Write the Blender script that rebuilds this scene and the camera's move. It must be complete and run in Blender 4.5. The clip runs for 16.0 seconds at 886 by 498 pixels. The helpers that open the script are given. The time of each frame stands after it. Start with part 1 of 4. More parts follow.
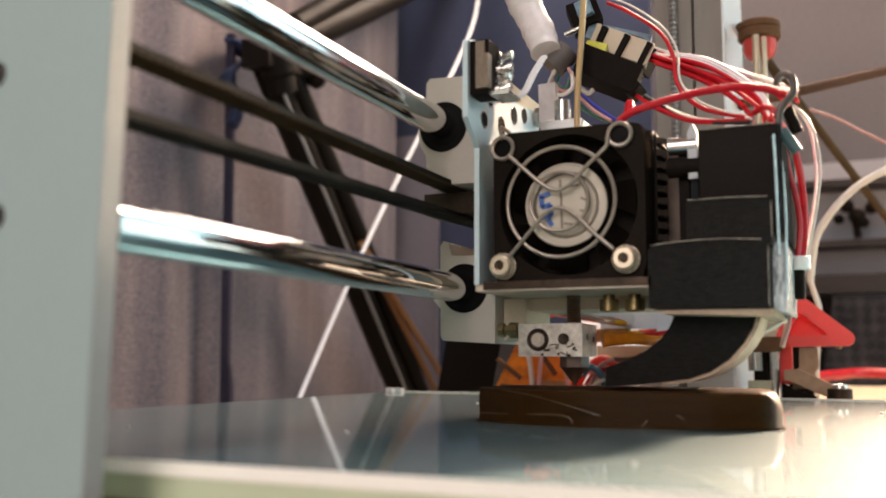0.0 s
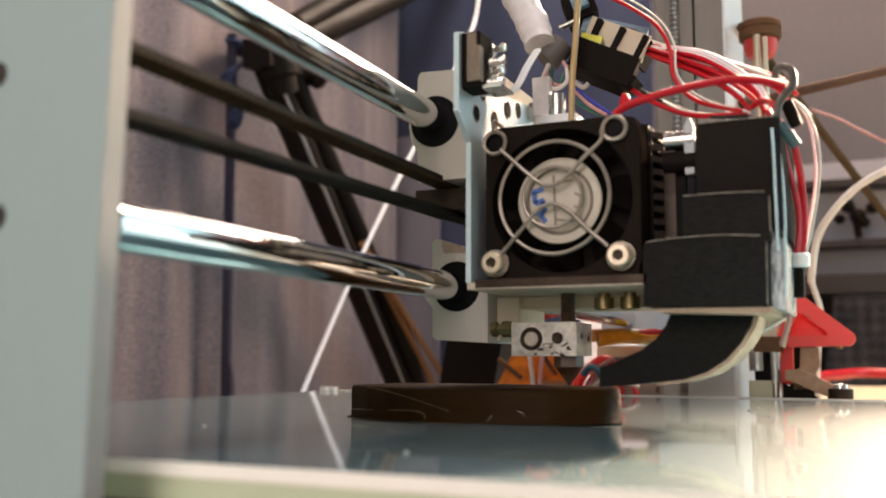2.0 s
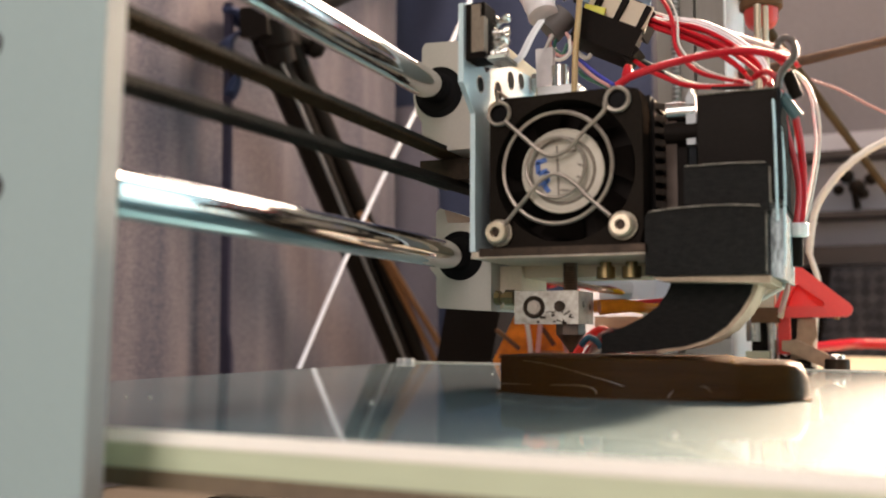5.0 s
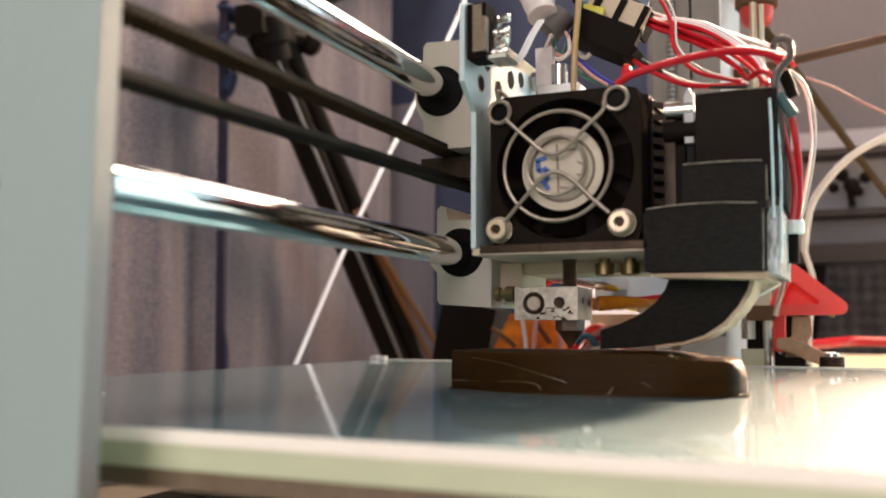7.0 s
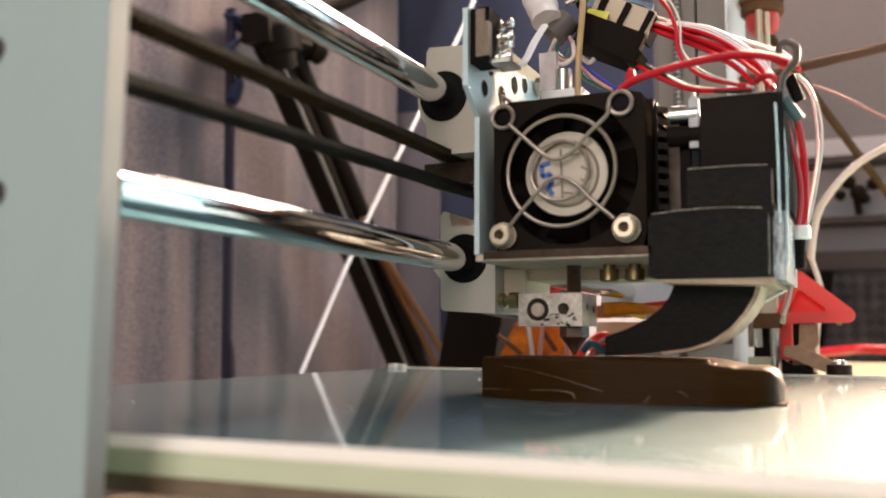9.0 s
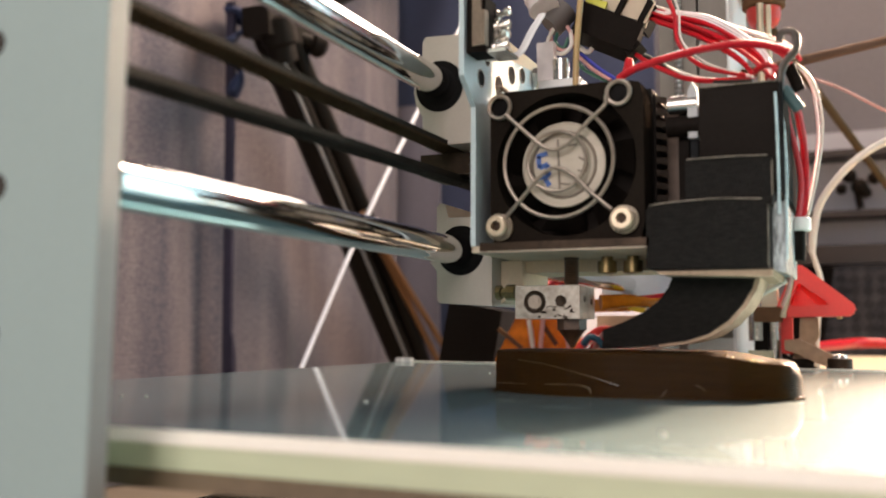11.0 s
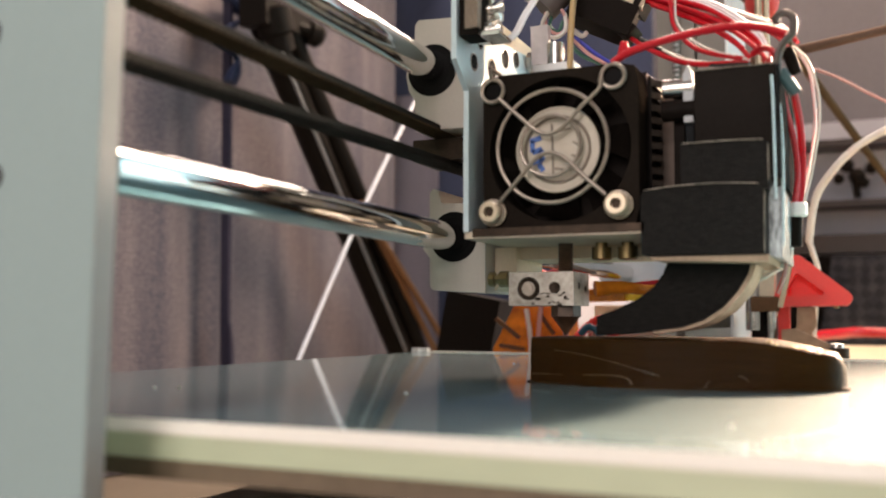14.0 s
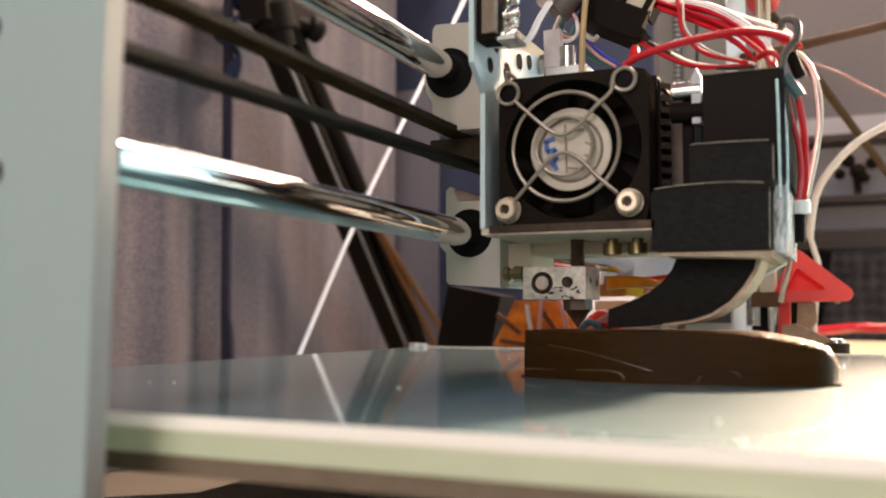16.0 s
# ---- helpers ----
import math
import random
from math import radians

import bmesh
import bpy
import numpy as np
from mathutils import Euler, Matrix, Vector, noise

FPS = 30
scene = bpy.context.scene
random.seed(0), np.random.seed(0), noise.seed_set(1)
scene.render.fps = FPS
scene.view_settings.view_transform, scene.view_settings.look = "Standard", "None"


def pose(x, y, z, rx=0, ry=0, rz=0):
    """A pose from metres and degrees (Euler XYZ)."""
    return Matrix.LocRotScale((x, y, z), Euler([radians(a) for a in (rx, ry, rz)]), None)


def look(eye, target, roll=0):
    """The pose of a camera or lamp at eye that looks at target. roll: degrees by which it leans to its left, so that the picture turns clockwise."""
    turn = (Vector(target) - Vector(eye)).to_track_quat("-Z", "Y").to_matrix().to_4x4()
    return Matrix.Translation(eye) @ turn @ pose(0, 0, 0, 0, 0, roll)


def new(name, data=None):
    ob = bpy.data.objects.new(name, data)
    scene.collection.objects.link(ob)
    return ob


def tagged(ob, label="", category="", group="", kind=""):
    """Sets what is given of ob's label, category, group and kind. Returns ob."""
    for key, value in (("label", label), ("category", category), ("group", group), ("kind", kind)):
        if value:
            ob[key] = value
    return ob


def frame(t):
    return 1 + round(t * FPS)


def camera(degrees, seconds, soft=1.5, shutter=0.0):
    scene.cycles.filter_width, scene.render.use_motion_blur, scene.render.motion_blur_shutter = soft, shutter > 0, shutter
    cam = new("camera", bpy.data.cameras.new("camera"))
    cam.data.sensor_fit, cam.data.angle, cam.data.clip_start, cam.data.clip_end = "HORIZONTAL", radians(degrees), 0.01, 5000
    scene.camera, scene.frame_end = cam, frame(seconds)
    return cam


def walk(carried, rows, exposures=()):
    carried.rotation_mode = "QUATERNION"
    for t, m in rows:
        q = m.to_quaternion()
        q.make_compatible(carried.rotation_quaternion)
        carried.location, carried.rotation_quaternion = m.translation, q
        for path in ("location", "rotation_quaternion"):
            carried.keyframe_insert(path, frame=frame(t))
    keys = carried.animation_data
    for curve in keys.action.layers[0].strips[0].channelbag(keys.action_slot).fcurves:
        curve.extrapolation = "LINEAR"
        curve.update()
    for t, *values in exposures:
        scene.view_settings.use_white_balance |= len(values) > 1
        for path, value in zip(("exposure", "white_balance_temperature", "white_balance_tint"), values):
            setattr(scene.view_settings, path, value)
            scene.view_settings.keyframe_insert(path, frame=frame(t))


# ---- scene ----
# Lengths inside the scene are millimetres times MM. The x axis follows the printer's
# guide rods, y points to the printer's rear, z = 0 is the top of the glass bed.
MM = 0.001
cam = camera(50.83, 16.0, soft=1.6)
EYE = (-227.08, -67.94, 16.09)
TURNS = [
    (0, 24.3, 6.82, 0.22), (0.5, 24.35, 7.28, 0.23), (1, 24.34, 7.61, 0.22), (1.5, 24.31, 7.09, 0.23),
    (2, 24.35, 6.82, 0.22), (2.5, 24.36, 6.16, 0.23), (3, 24.25, 5.74, 0.22), (3.5, 24.34, 5.79, 0.23),
    (4, 24.32, 5.19, 0.23), (6.5, 24.15, 4.92, 0.23), (7, 23.98, 4.9, 0.23), (7.5, 24.25, 4.85, 0.22),
    (8, 24.19, 5.24, 0.21), (8.5, 24.11, 5.18, 0.23), (9, 24.35, 5.37, 0.24), (11.5, 24.26, 4.83, 0.24),
    (12, 24, 4.71, 0.23), (12.5, 23.98, 4.65, 0.22), (13, 24.22, 4.44, 0.22), (13.5, 24.38, 4.36, 0.21),
    (14, 24.24, 4.37, 0.21), (14.5, 24.13, 4.41, 0.2), (15, 24.21, 4.4, 0.21), (15.5, 24.23, 4.3, 0.21),
    (16, 24.27, 4.08, 0.21),
]
walk(cam, [(t, pose(EYE[0] * MM, EYE[1] * MM, EYE[2] * MM, 90 + pitch, 0, yaw - 90) @ pose(0, 0, 0, 0, 0, roll)) for t, yaw, pitch, roll in TURNS],
     exposures=[(0.0, 0.33, 7380, 20), (3.5, 0.40, 7380, 20), (7.0, 0.46, 7380, 20), (12.0, 0.44, 7380, 20), (16.0, 0.42, 7380, 20)])
cam.data.dof.use_dof = True
cam.data.dof.focus_distance = 0.31
cam.data.dof.aperture_fstop = 15.0

# seconds and the bed's shift along y in mm
BED_ROWS = [
    (0, 0.5), (0.1, 33.9), (0.2, 30.7), (0.3, 20.1), (0.4, 2.4), (0.5, -8.5), (0.6, -5.3), (0.7, -2.2),
    (0.8, 25.6), (0.9, -9.8), (1, -23.2), (1.1, 13.3), (1.2, -14.4), (1.3, 21.4), (1.4, 25.1), (1.5, 11.4),
    (1.6, -13.2), (1.7, 7.1), (1.8, -12.7), (1.9, -2.2), (2, 40.4), (2.1, 4.3), (2.2, -11.8), (2.3, -0),
    (2.4, 18.5), (2.5, 22.5), (2.6, 11.6), (2.7, 39.2), (2.8, -14.2), (2.9, -14), (3, -4), (3.1, -2.3),
    (3.2, -3), (3.3, 43.1), (3.4, 1.9), (3.5, 42.9), (3.6, 8.9), (3.7, -11.7), (3.8, 45.7), (3.9, 11),
    (4, -9.7), (4.1, -18.2), (4.2, -4.2), (4.6, 12), (5, -6), (5.4, 16), (5.8, 2), (6.1, 26),
    (6.3, 42), (6.4, 35.1), (6.5, 21), (6.6, 4.3), (6.7, -7.4), (6.8, -10.9), (6.9, -3.5), (7, 7.1),
    (7.1, -4.2), (7.2, 16.1), (7.3, 6.6), (7.4, 3.8), (7.5, 16.6), (7.6, 29.3), (7.7, 20.1), (7.8, 3.1),
    (7.9, -8.4), (8, -15.5), (8.1, -3.5), (8.2, -10.4), (8.3, 38.3), (8.4, 1), (8.5, 30.6), (8.6, 21.5),
    (8.7, 27.3), (8.8, 12.4), (8.9, 37.9), (9, -0.1), (9.1, -21.3), (9.2, -22.1), (9.5, 4), (9.9, 18),
    (10.3, 0), (10.7, 14), (11, -4), (11.3, -23.7), (11.4, -11.1), (11.5, 19.2), (11.6, 12.2), (11.7, 35.1),
    (11.8, 28.6), (11.9, 37.8), (12, 10), (12.1, -10.2), (12.2, -10.2), (12.3, -11.5), (12.4, -16.5), (12.5, 21.5),
    (12.6, 5.2), (12.7, 34.3), (12.8, 29.3), (12.9, 5.9), (13, 36.9), (13.1, -23.3), (13.2, -7.7), (13.3, -7.6),
    (13.4, -7.4), (13.5, 29.7), (13.6, 28.7), (13.7, 28.9), (13.8, 11.5), (13.9, 33.3), (14, -14.5), (14.1, -13.3),
    (14.2, -13.9), (14.3, 15.7), (14.4, 9.7), (14.5, 22.3), (14.6, 21.5), (14.7, 20.7), (14.8, 36.2), (14.9, -24),
    (15, -7.1), (15.1, -23.5), (15.2, 33.8), (15.3, 34.7), (15.4, 33.8), (15.5, 22.1), (15.6, 21.1), (15.7, -22.2),
    (15.8, -21.8), (15.9, -10.1), (16, -12.6),
]
# seconds, the print head's shift along x, the whole gantry's rise in mm
HEAD_ROWS = [
    (0, 0.1, 0), (0.5, -4.9, 0.01), (0.7, 4, 0.02), (1, -0.4, 0.03), (1.5, 0.9, 0.06), (2, -6.1, 0.09),
    (2.5, -4.2, 0.13), (3, -5.5, 0.2), (3.5, -0.7, 0.35), (4, 0.2, 0.5), (5.2, -2.5, 0.88), (6.5, 0.8, 1.3),
    (7, 1.3, 1.39), (7.5, 0.9, 1.48), (8, 3.1, 1.57), (8.5, -6.3, 1.66), (9, -0.5, 1.75), (10.2, -1.5, 1.93),
    (11.5, -4, 2.12), (12, -0.3, 2.2), (12.5, -3.6, 2.35), (13, -1.8, 2.5), (13.5, -5.3, 2.65), (14, -6.7, 2.8),
    (14.5, -2.6, 2.95), (15, -5.7, 3.1), (15.5, -2, 3.25), (16, 4.4, 3.4),
]

# ---- light ----
world = bpy.data.worlds.new("world")
scene.world = world
world.use_nodes = True
world.node_tree.nodes["Background"].inputs[0].default_value = (0.5, 0.55, 0.65, 1)
world.node_tree.nodes["Background"].inputs[1].default_value = 0.25


def area_lamp(name, eye, target, size, power, color, tall=1.0):
    data = bpy.data.lights.new(name, "AREA")
    data.shape, data.size, data.size_y, data.energy, data.color = "ELLIPSE", size, size * tall, power, color
    ob = new(name, data)
    ob.matrix_world = look([a * MM for a in eye], [a * MM for a in target])
    return ob


lamp_data = bpy.data.lights.new("desk_lamp_light", "SPOT")
lamp_data.energy, lamp_data.color = 540.0, (1.0, 0.79, 0.59)
lamp_data.spot_size, lamp_data.spot_blend, lamp_data.shadow_soft_size = radians(28.6), 1.0, 0.05
new("desk_lamp_light", lamp_data).matrix_world = look((0.80, -0.33, 0.38), (-0.07, -0.20, 0.0))
area_lamp("window_light", (890, -150, 690), (-20, 60, 40), 0.36, 26.0, (1.0, 0.82, 0.64), 2.6)
# Unseen source added high up to draw the bright line along the rods.
area_lamp("high_rod_light", (770, 215, 630), (-20, 40, 40), 0.30, 3.2, (1.0, 0.92, 0.82), 1.15)
area_lamp("side_window_light", (760, -800, 150), (-40, 30, 50), 1.9, 12.5, (0.48, 0.86, 1.0), 0.5)
# Cool fill added from above, with no known lamp behind it.
area_lamp("top_fill_light", (-300, -300, 1400), (-60, -40, 0), 0.6, 5.0, (0.85, 0.92, 1.0))
# Fill added from the front to brighten the side panel.
area_lamp("front_fill_light", (-1150, 60, 380), (0, 40, 40), 0.7, 6.6, (0.96, 0.97, 1.0))


# ---- materials ----
def surface(name, color, rough=0.5, metal=0.0, vary=0.15, grain=400.0, blotch=25.0, bump=0.05, second=None, spec=0.5, coat=0.0, stretch=(1, 1, 1), through_light=0.0, backlit=0.0, band=(0.3, 0.7), deep=0.0, cloth=False):
    """A principled surface with colour and gloss that vary at two scales, and a fine relief."""
    m = bpy.data.materials.new(name)
    m.use_nodes = True
    nt = m.node_tree
    p = nt.nodes["Principled BSDF"]
    co = nt.nodes.new("ShaderNodeTexCoord")
    mp = nt.nodes.new("ShaderNodeMapping")
    mp.inputs["Scale"].default_value = stretch
    nt.links.new(co.outputs["Object"], mp.inputs[0])
    big, fine = nt.nodes.new("ShaderNodeTexNoise"), nt.nodes.new("ShaderNodeTexNoise")
    for n, s in ((big, blotch), (fine, grain)):
        n.inputs["Scale"].default_value = s
        n.inputs["Detail"].default_value = 4
        nt.links.new(co.outputs["Object"] if cloth and n is fine else mp.outputs[0], n.inputs["Vector"])
    both = nt.nodes.new("ShaderNodeMix")
    both.data_type, both.inputs[0].default_value = "FLOAT", 0.45
    nt.links.new(big.outputs[0], both.inputs[2])
    nt.links.new(fine.outputs[0], both.inputs[3])
    ramp = nt.nodes.new("ShaderNodeMapRange")
    ramp.inputs[1].default_value, ramp.inputs[2].default_value = band
    nt.links.new(both.outputs[0], ramp.inputs[0])
    mix = nt.nodes.new("ShaderNodeMix")
    mix.data_type = "RGBA"
    other = second or tuple(c * (1 - vary) for c in color)
    mix.inputs[6].default_value, mix.inputs[7].default_value = (*color, 1), (*other, 1)
    nt.links.new(ramp.outputs[0], mix.inputs[0])
    nt.links.new(mix.outputs[2], p.inputs["Base Color"])
    gloss = nt.nodes.new("ShaderNodeMapRange")
    gloss.inputs[3].default_value, gloss.inputs[4].default_value = max(rough * 0.8, 0.01), min(rough * 1.25, 1)
    nt.links.new(big.outputs[0], gloss.inputs[0])
    nt.links.new(gloss.outputs[0], p.inputs["Roughness"])
    p.inputs["Metallic"].default_value = metal
    p.inputs["Specular IOR Level"].default_value = spec
    p.inputs["Coat Weight"].default_value = coat
    p.inputs["Coat Roughness"].default_value = 0.03
    p.inputs["Subsurface Weight"].default_value = deep
    p.inputs["Subsurface Radius"].default_value = (1.0, 0.55, 0.2)
    p.inputs["Subsurface Scale"].default_value = 0.005
    p.inputs["Transmission Weight"].default_value = through_light
    if bump:
        b = nt.nodes.new("ShaderNodeBump")
        b.inputs["Strength"].default_value, b.inputs["Distance"].default_value = bump, 0.0005
        nt.links.new(fine.outputs[0], b.inputs["Height"])
        nt.links.new(b.outputs[0], p.inputs["Normal"])
    if backlit:
        thin, blend = nt.nodes.new("ShaderNodeBsdfTranslucent"), nt.nodes.new("ShaderNodeMixShader")
        nt.links.new(mix.outputs[2], thin.inputs["Color"])
        blend.inputs[0].default_value = backlit
        nt.links.new(p.outputs[0], blend.inputs[1])
        nt.links.new(thin.outputs[0], blend.inputs[2])
        nt.links.new(blend.outputs[0], nt.nodes["Material Output"].inputs["Surface"])
    return m


HOLE_DISC = surface("dull_dark_disc", (0.05, 0.045, 0.04), 0.6, vary=0.4, spec=0.2)
EDGE_STRIP = surface("toned_edge_strip", (0.31, 0.32, 0.31), 0.6, vary=0.12, grain=700, blotch=40)
PANEL = surface("pale_painted_panel", (0.312, 0.425, 0.418), 0.5, vary=0.08, grain=900, blotch=12)
CHROME = surface("polished_steel_rod", (0.74, 0.74, 0.73), 0.07, 1.0, vary=0.12, grain=700, blotch=60, bump=0.01, stretch=(0.2, 1, 1))
STEEL = surface("bright_steel", (0.68, 0.66, 0.62), 0.25, 1.0, vary=0.25, grain=900, blotch=120)
ALU = surface("anodised_bracket", (0.66, 0.66, 0.64), 0.4, 0.25, vary=0.12, grain=1500, blotch=80)
CAST = surface("pale_bearing_housing", (0.56, 0.50, 0.44), 0.5, 0.0, vary=0.1, grain=1200, blotch=60)
CREAM = surface("cream_printed_plastic", (0.84, 0.70, 0.52), 0.5, vary=0.15, grain=900, blotch=60, backlit=0.15)
BLACK = surface("black_plastic", (0.013, 0.0098, 0.008), 0.5, spec=0.03, vary=0.4, grain=900, blotch=60)
MATT_BLACK = surface("matt_black_plastic", (0.02, 0.0155, 0.0125), 0.6, spec=0.0, vary=0.4, grain=900, blotch=60)
PRINTED = surface("black_layered_plastic", (0.004, 0.0035, 0.003), 0.4, grain=2600, blotch=900, bump=1.0, second=(0.02, 0.0172, 0.0155), stretch=(1, 0.5, 2), spec=0.1)
RING = surface("dull_wire_ring", (0.075, 0.058, 0.048), 0.45, 0.3, vary=0.4, grain=900, blotch=120)
# Rim of the black print, the light on it put into a pale colour.
LIT_RIM = surface("lit_print_rim", (0.52, 0.37, 0.27), 0.6, grain=900, blotch=160, second=(0.30, 0.21, 0.15), spec=0.1)
EDGE_LIGHT = surface("rim_lit_plastic_edge", (0.42, 0.36, 0.30), 0.6, grain=900, blotch=300, second=(0.06, 0.05, 0.04), spec=0.1)
SCRATCHED = surface("scratched_black_plastic", (0.010, 0.009, 0.009), 0.6, grain=1100, blotch=420, bump=0.5, second=(0.03, 0.034, 0.037), stretch=(0.25, 1, 0.25), spec=0.0)
RUBBER = surface("dark_rubber", (0.007, 0.006, 0.006), 0.8, spec=0.15, vary=0.4, grain=1500)
BELT_TEETH = surface("dusty_belt_teeth", (0.075, 0.046, 0.024), 0.8, spec=0.1, vary=0.6, grain=900, blotch=60)
BELT = surface("dusty_belt", (0.022, 0.018, 0.015), 0.75, spec=0.15, vary=0.4, grain=1200, blotch=80)
FINS = surface("black_anodised_fins", (0.016, 0.013, 0.012), 0.6, 0.0, spec=0.04, vary=0.4)
# Lighter than FINS: the rim light on the fin tips is in the colour.
FIN_RIM_LIGHT = surface("rim_lit_fin_edge", (0.07, 0.055, 0.045), 0.6, vary=0.5, grain=900, blotch=200, spec=0.05)
LABEL = surface("cream_label", (0.52, 0.45, 0.36), 0.45, vary=0.25, grain=300, blotch=180, bump=0.02)
INK = surface("blue_ink", (0.04, 0.13, 0.42), 0.5, vary=0.3)
INK_AND_SHADE = surface("grey_ink_and_shade", (0.20, 0.16, 0.125), 0.5, vary=0.2)
SHAFT = surface("pale_brass_shaft", (0.62, 0.50, 0.36), 0.35, 0.5, vary=0.2, grain=700, blotch=90)
NOZZLE = surface("heat_browned_brass", (0.11, 0.058, 0.032), 0.45, 0.15, vary=0.6, grain=800, blotch=250)
CONTACT = surface("tarnished_contact", (0.24, 0.175, 0.125), 0.45, 0.2, vary=0.4, grain=900, blotch=200)
BRASS = surface("aged_brass", (0.42, 0.30, 0.15), 0.35, 1.0, vary=0.5, grain=900, blotch=200)
SOOT = surface("charred_brass", (0.05, 0.03, 0.018), 0.5, 0.7, vary=0.6, grain=800, blotch=250)
HEATER = surface("scuffed_heater_block", (0.54, 0.49, 0.43), 0.38, 0.5, grain=700, blotch=260, second=(0.22, 0.185, 0.15))
GLASS_BED = surface("glass_bed_top", (0.088, 0.178, 0.202), 0.05, vary=0.15, grain=260, blotch=14, bump=0.004, spec=0.6, coat=0.42)
bed_shader = GLASS_BED.node_tree.nodes["Principled BSDF"]
bed_shader.inputs["IOR"].default_value = 1.75
bed_shader.inputs["Specular Tint"].default_value = (0.25, 0.85, 1.0, 1)
bed_shader.inputs["Coat Roughness"].default_value = 0.5
GUARD = surface("dulled_guard_wire", (0.40, 0.335, 0.28), 0.42, 0.75, vary=0.35, grain=900, blotch=120)
GLASS_EDGE = surface("green_glass_edge", (0.58, 0.66, 0.46), 0.3, vary=0.2, grain=300, blotch=30, stretch=(1, 0.2, 1))
# Near white: the light that the bevel catches is put into the colour.
GLASS_BEVEL = surface("lit_glass_bevel", (0.87, 0.84, 0.74), 0.5, vary=0.08, grain=700, blotch=30)
BOARD = surface("brown_bed_board", (0.19, 0.142, 0.09), 0.6, vary=0.4, grain=300, blotch=30)
PRINT = surface("brown_translucent_filament", (0.038, 0.017, 0.0046), 0.42, grain=700, blotch=70, bump=0.5, second=(0.018, 0.0076, 0.002), stretch=(1, 0.06, 5), spec=0.05, deep=0.55)
# Pale tone for glints and lamplight on the printed tip.
PRINT_GLINT = surface("glinting_filament", (0.34, 0.27, 0.14), 0.3, grain=500, blotch=90, second=(0.13, 0.085, 0.035), spec=0.5, deep=0.5)
SEAM_GLINT = surface("glinting_filament_seam", (0.085, 0.048, 0.02), 0.3, grain=500, blotch=90, second=(0.07, 0.035, 0.012), spec=0.5, deep=0.5)
CRUMB = surface("pale_plastic_crumb", (0.55, 0.55, 0.50), 0.5, vary=0.2)
FILAMENT = surface("tan_filament", (0.50, 0.34, 0.15), 0.35, vary=0.15)
RED = surface("red_wire", (0.52, 0.006, 0.017), 0.35, vary=0.2)
RED_PLA = surface("red_printed_plastic", (1.0, 0.115, 0.10), 0.35, vary=0.15, grain=500, bump=0.3, stretch=(1, 1, 4), backlit=0.33)
WHITE_W = surface("white_wire", (0.72, 0.68, 0.62), 0.4, vary=0.15)
CLEAR_W = surface("milky_sleeve", (0.86, 0.79, 0.79), 0.28, vary=0.25, grain=300, blotch=140, bump=0.2)
STRING = surface("bluish_white_string", (0.70, 0.74, 0.82), 0.5, vary=0.15)
BLACK_W = surface("black_wire", (0.015, 0.014, 0.014), 0.45, vary=0.3)
BLUE_W = surface("blue_wire", (0.05, 0.06, 0.42), 0.4, vary=0.2)
GREEN_W = surface("green_wire", (0.02, 0.13, 0.09), 0.4, vary=0.2)
TEAL_W = surface("teal_wire", (0.02, 0.12, 0.20), 0.4, vary=0.3)
PINK_W = surface("pink_wire", (0.62, 0.30, 0.28), 0.4, vary=0.2)
TAG = surface("pale_cream_tag", (0.66, 0.64, 0.45), 0.5, vary=0.15)
BEIGE = surface("beige_connector", (0.62, 0.52, 0.38), 0.5, vary=0.15)
BLUE_TERM = surface("pale_blue_connector", (0.16, 0.30, 0.40), 0.4, grain=400, blotch=160, second=(0.05, 0.08, 0.12))
YELLOW = surface("yellow_tape", (0.62, 0.60, 0.02), 0.4, vary=0.15)
YELLOW_TAPE = surface("yellow_tape_end", (0.95, 0.55, 0.02), 0.3, vary=0.2)
MILKY = surface("milky_sheet", (0.84, 0.87, 0.92), 0.35, vary=0.12, grain=200, blotch=60, backlit=0.4)
KAPTON = surface("amber_tape", (1.0, 0.36, 0.025), 0.2, grain=160, blotch=70, bump=0.8, second=(0.30, 0.07, 0.015), backlit=0.3)
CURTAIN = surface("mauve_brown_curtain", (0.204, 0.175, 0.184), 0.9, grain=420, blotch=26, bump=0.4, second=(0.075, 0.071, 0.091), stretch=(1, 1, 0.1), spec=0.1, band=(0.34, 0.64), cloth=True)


def add_weave(material, scale):
    """Fine uneven cross threads in the colour of a cloth."""
    nt = material.node_tree
    p = nt.nodes["Principled BSDF"]
    co, wave, mix = nt.nodes.new("ShaderNodeTexCoord"), nt.nodes.new("ShaderNodeTexWave"), nt.nodes.new("ShaderNodeMix")
    wave.bands_direction = "Z"
    wave.inputs["Scale"].default_value, wave.inputs["Distortion"].default_value, wave.inputs["Detail"].default_value = scale, 9.0, 3.0
    mix.data_type, mix.blend_type, mix.inputs[0].default_value = "RGBA", "OVERLAY", 0.10
    nt.links.new(co.outputs["Object"], wave.inputs[0])
    nt.links.new(p.inputs["Base Color"].links[0].from_socket, mix.inputs[6])
    nt.links.new(wave.outputs["Color"], mix.inputs[7])
    nt.links.new(mix.outputs[2], p.inputs["Base Color"])


